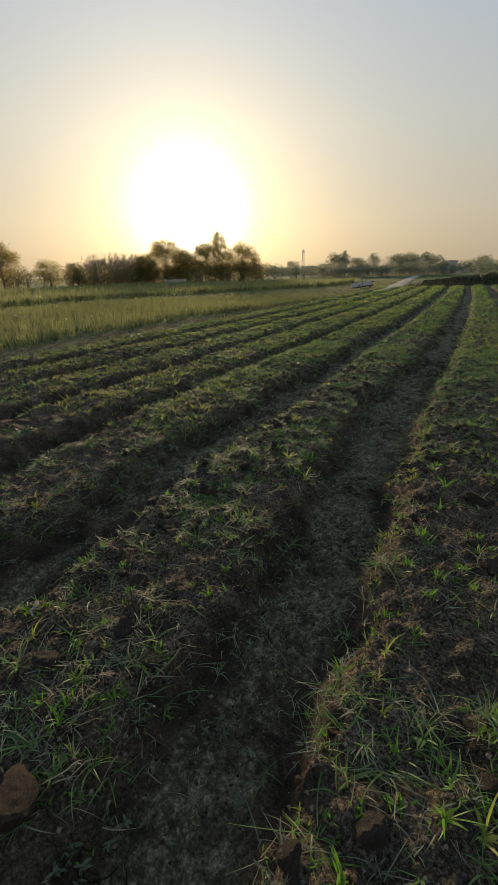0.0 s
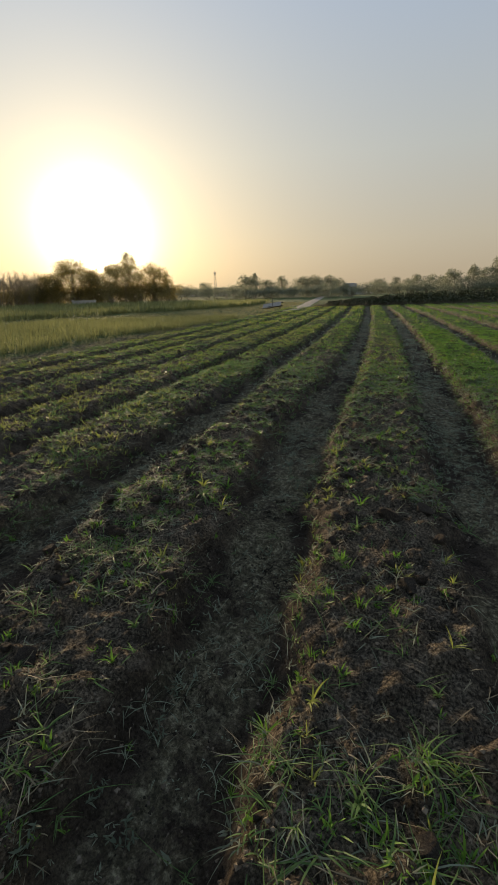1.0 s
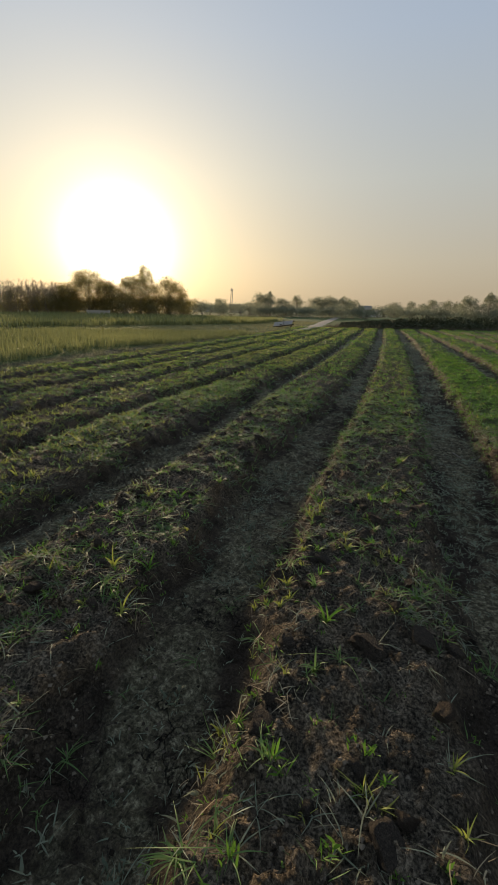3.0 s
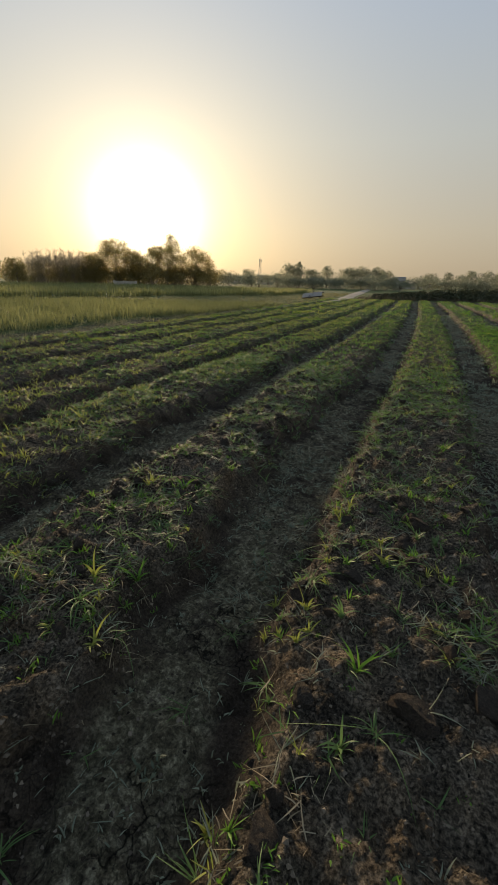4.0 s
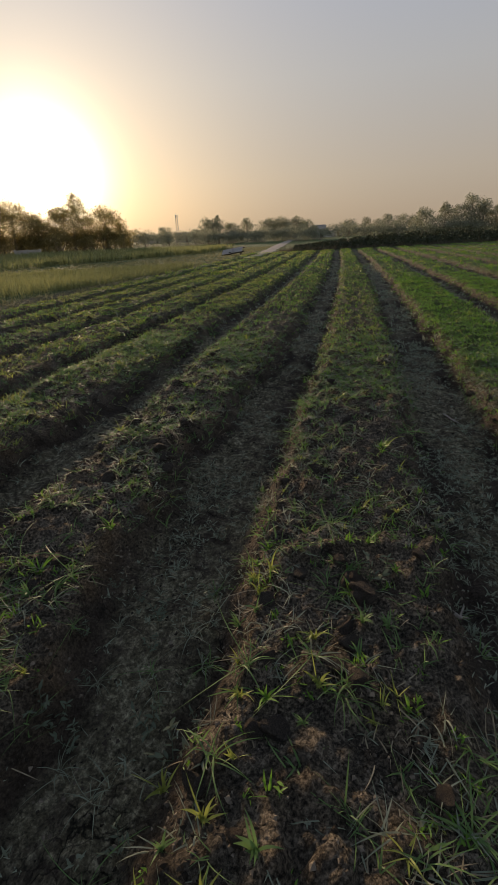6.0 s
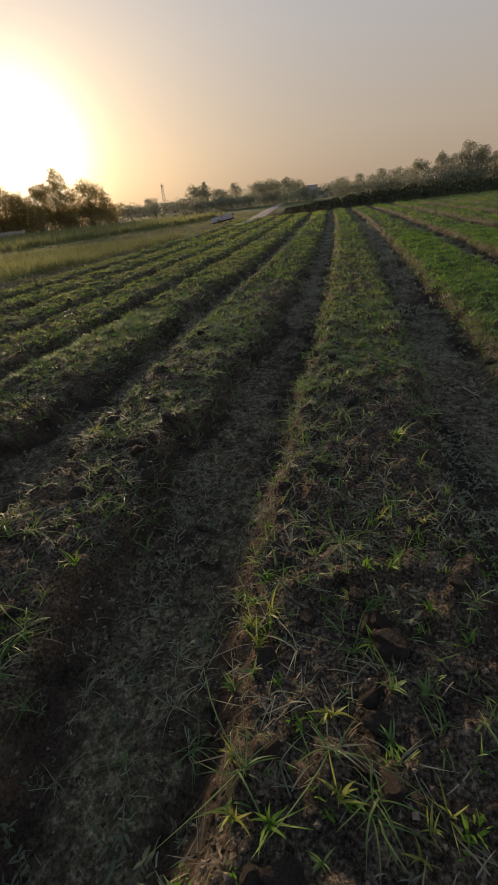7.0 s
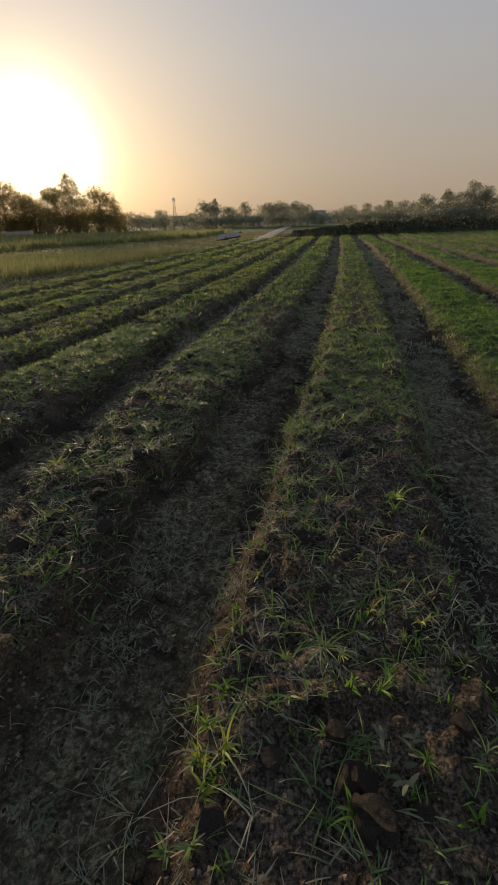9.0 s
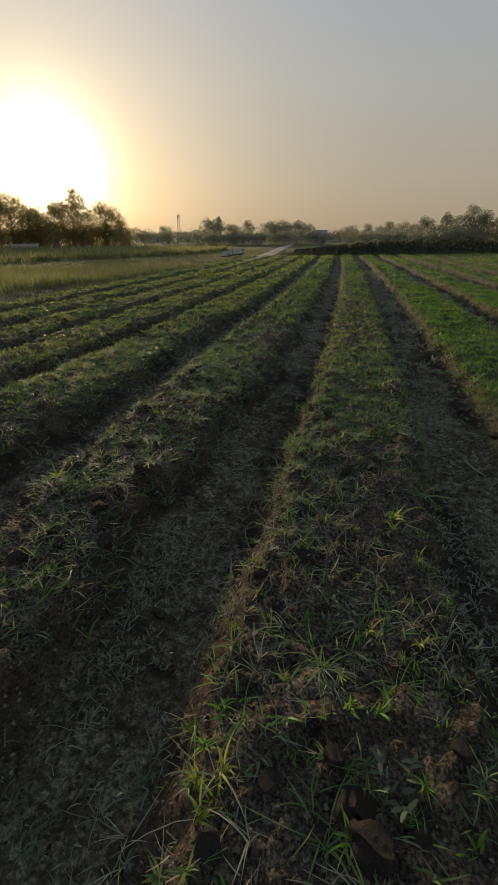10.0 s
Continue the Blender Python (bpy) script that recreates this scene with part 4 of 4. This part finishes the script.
cv = np.stack([rv[None, :, 0] * co[:, None] - rv[None, :, 1] * si[:, None], rv[None, :, 0] * si[:, None] + rv[None, :, 1] * co[:, None], np.repeat(rv[None, :, 2], len(spot), 0)], -1) * size[:, None, None] + spot[:, None, :]
cf = (rf[None] + (np.arange(len(spot)) * len(rv))[:, None, None]).reshape(-1, 3)
tagged(solid("soil_crumbs", cv.reshape(-1, 3), cf, M_CRUMB), "small crumbs of dry soil strewn over the beds", "soil", kind="stuff")

STARS = [(-0.27, 4.2, 0.17), (-0, 4.6, 0.17), (-1.05, 4.79, 0.13), (-0.54, 4.18, 0.12), (0.04, 4.11, 0.16), (0.25, 4.59, 0.15), (-0.23, 4.35, 0.13), (-0.39, 4.33, 0.14), (-0.93, 0.81, 0.1), (-0.84, 0.47, 0.12), (-0.14, 0.65, 0.16), (-0.18, 1.14, 0.1), (-0.38, 0.81, 0.12), (-0.06, 1.43, 0.12), (-0.56, 3.09, 0.12), (-0.57, 2.71, 0.13), (0.08, 2.76, 0.15), (0.31, 3.13, 0.13), (0.13, 3.31, 0.13), (-1.33, 3.3, 0.12), (-0.25, 3.69, 0.18), (0, 4.57, 0.15), (-1.03, 3.77, 0.13), (-0.45, 3.81, 0.14), (-0.02, 3.77, 0.16), (0.1, 3.69, 0.15), (-0.66, 3.72, 0.12)]
SHOOTS_A = [(0.32, 5.58, 0.14), (-0.13, 5.21, 0.09), (-0.24, 5.5, 0.1), (0.34, 4.75, 0.09), (0.03, 4.3, 0.09), (0.18, 4.46, 0.08), (-1.28, 5.89, 0.09), (-1.82, 5.61, 0.1), (0.36, 6.8, 0.1), (-1.77, 5.26, 0.1), (-0.3, 6.04, 0.1), (0.3, 4.28, 0.08), (-1.12, 2.06, 0.12), (-0.96, 1.51, 0.1), (-1.26, 0.92, 0.07), (-1.47, 0.71, 0.09), (-1.46, 0.58, 0.1), (-1.04, 0.51, 0.08), (-0.09, 1.34, 0.1), (0.1, 1.06, 0.14), (0.18, 0.83, 0.12), (-2.77, 3.76, 0.12), (-1.64, 1.3, 0.1), (-0.93, 1.29, 0.08), (0.28, 0.84, 0.12)]
SHOOTS_B = [(-0.93, 0.39, 0.1), (-1.07, 3.1, 0.14), (-1.24, 3, 0.13), (-0.11, 3.2, 0.12), (-0.01, 2.96, 0.13), (-0.23, 3.1, 0.09), (0.1, 3.1, 0.09), (-1.35, 3.99, 0.13), (-0.26, 4.21, 0.1), (-0.01, 2.68, 0.14), (-1.57, 3.54, 0.1), (-1.76, 5.56, 0.12), (0.25, 3.98, 0.1), (0.11, 4.12, 0.1), (-0.97, 2.69, 0.12), (-1.3, 3.86, 0.12), (-0.16, 3.6, 0.11), (-0.03, 3.88, 0.1), (0.15, 3.97, 0.1), (-1.14, 4.32, 0.12), (0, 3.68, 0.1), (0.14, 3.83, 0.1), (0.29, 5.55, 0.13), (-1.25, 5.87, 0.1), (-0.47, 4.86, 0.1)]
WEEDS = [(0.23, 4.25, 0.12), (-0.74, 4, 0.08), (0.55, 4.74, 0.1), (0.07, 4.83, 0.1), (0.08, 5.57, 0.08), (-0.84, 0.69, 0.08), (-0.72, 0.41, 0.08), (-0.79, 0.28, 0.08), (-0.72, 0.25, 0.09), (-0.21, 0.52, 0.08), (-0.66, 1.15, 0.07), (-0.42, 0.69, 0.07), (-0.61, 0.84, 0.07), (-0.56, 2.46, 0.08), (-0.95, 3.45, 0.08), (0.01, 4.46, 0.07), (-0.91, 3.46, 0.09), (-0.58, 3.52, 0.1), (-0.46, 3.45, 0.1), (-0.73, 3.97, 0.07), (-0.83, 3.42, 0.08), (-0.42, 3.59, 0.06)]


def leafy(name, seed, count, height, reach, width, droop, profile, material, label, category, group, blade):
    """One plant of single leaves springing from its root."""
    r = np.random.default_rng(seed)
    root = new(name)
    lean = r.uniform(0, 6.28)
    for i in range(count):
        turn = np.array([2 * np.pi * i / count + r.uniform(-0.9, 0.9)])
        k = r.uniform(0.3, 1.3) * (1.0 + 0.25 * math.cos(float(turn[0]) - lean))
        v, f = blades(r, np.array([[r.normal(0, 0.05), r.normal(0, 0.05), -0.02]]), np.array([height * k * r.uniform(0.6, 1.15)]), np.array([reach * k * r.uniform(0.5, 1.15)]), np.array([width * r.uniform(0.7, 1.25)]), np.array([droop * r.uniform(0.6, 1.12)]), 6, profile, turn)
        solid(blade, v, f, material, root, smooth=True)
    return tagged(root, label, category, group)


star_kinds = [leafy("grass_tuft", 700 + i, 15, 0.72, 1.05, 0.026, 0.98, "blade", (M_DUST, M_GRASS, M_GRASS)[i], ("dusty grey-green grass tuft with long arching blades", "green grass tuft with arching blades on the bed", "green grass tuft with arching blades on the bed")[i], "grass tuft", "grass tufts", "blade") for i in range(3)]
shoot_kinds = [leafy("seedling", 720 + i, 13, 0.85, 0.6, 0.085, 0.5, "blade", (M_LIME, M_GRASS, M_CROP)[i], ("bright yellow-green seedling growing from the soil", "fresh green seedling growing from the soil", "bright green seedling growing from the soil")[i], "seedling", "seedlings", "leaf") for i in range(3)]


def build_weed(seed):
    """A few leaning stems, each with narrow oval leaves in pairs and a small rosette at its tip."""
    r = np.random.default_rng(seed)
    root = new("weed")
    for n in range(3):
        a = 2.1 * n + r.uniform(-0.6, 0.6)
        tip = np.array([math.cos(a) * 0.55, math.sin(a) * 0.55, r.uniform(0.5, 1.0)])
        bend = tip * 0.5 + np.array([math.cos(a) * 0.12, math.sin(a) * 0.12, -0.08])
        v, f = tube([(0, 0, -0.06), bend, tip], [0.022, 0.018, 0.010], 5)
        solid("stem", v, f, M_WEED, root, smooth=True)
        for i in range(7):
            t = (0.3, 0.45, 0.6, 0.75, 0.9, 1.0, 1.0)[i]
            p = tip * t + np.array([0, 0, -0.06 * (1 - t)])
            turn = np.array([a + (1.3 if i % 2 else -1.3) + r.uniform(-0.5, 0.5) + (i > 3) * 0.7])
            size = r.uniform(0.24, 0.36)
            v, f = blades(r, p[None], np.array([size * r.uniform(0.25, 0.7)]), np.array([size]), np.array([size * 0.34]), np.array([r.uniform(0.2, 0.9)]), 5, "leaf", turn)
            solid("leaf", v, f, M_WEED, root, smooth=True)
    return tagged(root, "small broad-leaved grey-green weed on bare soil", "weed", "broad-leaved weeds")


weed_kinds = [build_weed(740 + i) for i in range(2)]


def plant(kinds, rows):
    for i, (x, y, size) in enumerate(rows):
        m = pose(x, y, float(land(x, y)), 0, 0, float(r_near.uniform(0, 360))) @ Matrix.Scale(size, 4)
        kind = kinds[i % len(kinds)]
        if i < len(kinds):
            kind.matrix_basis = m
        else:
            done = copy_thing(kind, m)
            done.matrix_basis = m


def sown(n, x0, x1, y0, y1, keep, small, large):
    """n random places on the soil where keep(x, y) allows, each with a size."""
    out = []
    while len(out) < n:
        x, y = float(r_near.uniform(x0, x1)), float(r_near.uniform(y0, y1))
        if r_near.uniform(0, 1) < float(keep(np.array(x), np.array(y))):
            out.append((x, y, float(r_near.uniform(small, large))))
    return out


# tufts in the furrow mud, and more of them on the beds
plant(star_kinds[:1], STARS[:1] + sown(75, -2.8, 1.4, 0.5, 6.5, lambda x, y: low(x, y) ** 1.3, 0.08, 0.17))
plant(star_kinds[1:], STARS[1:] + sown(85, -2.0, 0.9, 0.8, 6.5, nearby, 0.09, 0.19))
plant(shoot_kinds, SHOOTS_A + SHOOTS_B + sown(40, -2.0, 0.7, 1.5, 6.5, nearby, 0.05, 0.10) + sown(26, -0.5, -0.15, 1.0, 7.0, slope, 0.06, 0.11))
plant(weed_kinds, WEEDS + sown(40, -2.6, 1.4, 0.5, 6.0, low, 0.03, 0.07))


def build_twig(x, y, z, length, turn, thick, label):
    root = new("twig")
    pts = [(-length / 2, 0, 0), (-length * 0.2, 0.012, 0.006), (length * 0.15, -0.008, 0.010), (length / 2, 0.01, 0.004)]
    v, f = tube(pts, [thick, thick * 0.9, thick * 0.75, thick * 0.4], 7)
    solid("stick", v, f, M_TWIG, root, smooth=True)
    v, f = tube([pts[2], (length * 0.3, 0.05, 0.03)], [thick * 0.5, thick * 0.2], 5)
    solid("side_shoot", v, f, M_TWIG, root, smooth=True)
    root.matrix_basis = pose(x, y, z + thick, 0, 0, turn)
    return tagged(root, label, "twig")


M_TWIG = painted("grey_dead_wood", (0.16, 0.13, 0.10), (0.32, 0.28, 0.22), 40, 0.9)
build_twig(0.97, 6.67, float(land(0.97, 6.67)), 0.27, -63, 0.011, "dead grey twig lying in the furrow")
build_twig(0.57, 4.23, float(land(0.57, 4.23)), 0.08, -13, 0.012, "short pale stick lying on bare soil")
build_twig(-1.62, 0.83, float(land(-1.62, 0.83)), 0.10, -51, 0.010, "short pale stick standing out of the soil clods")
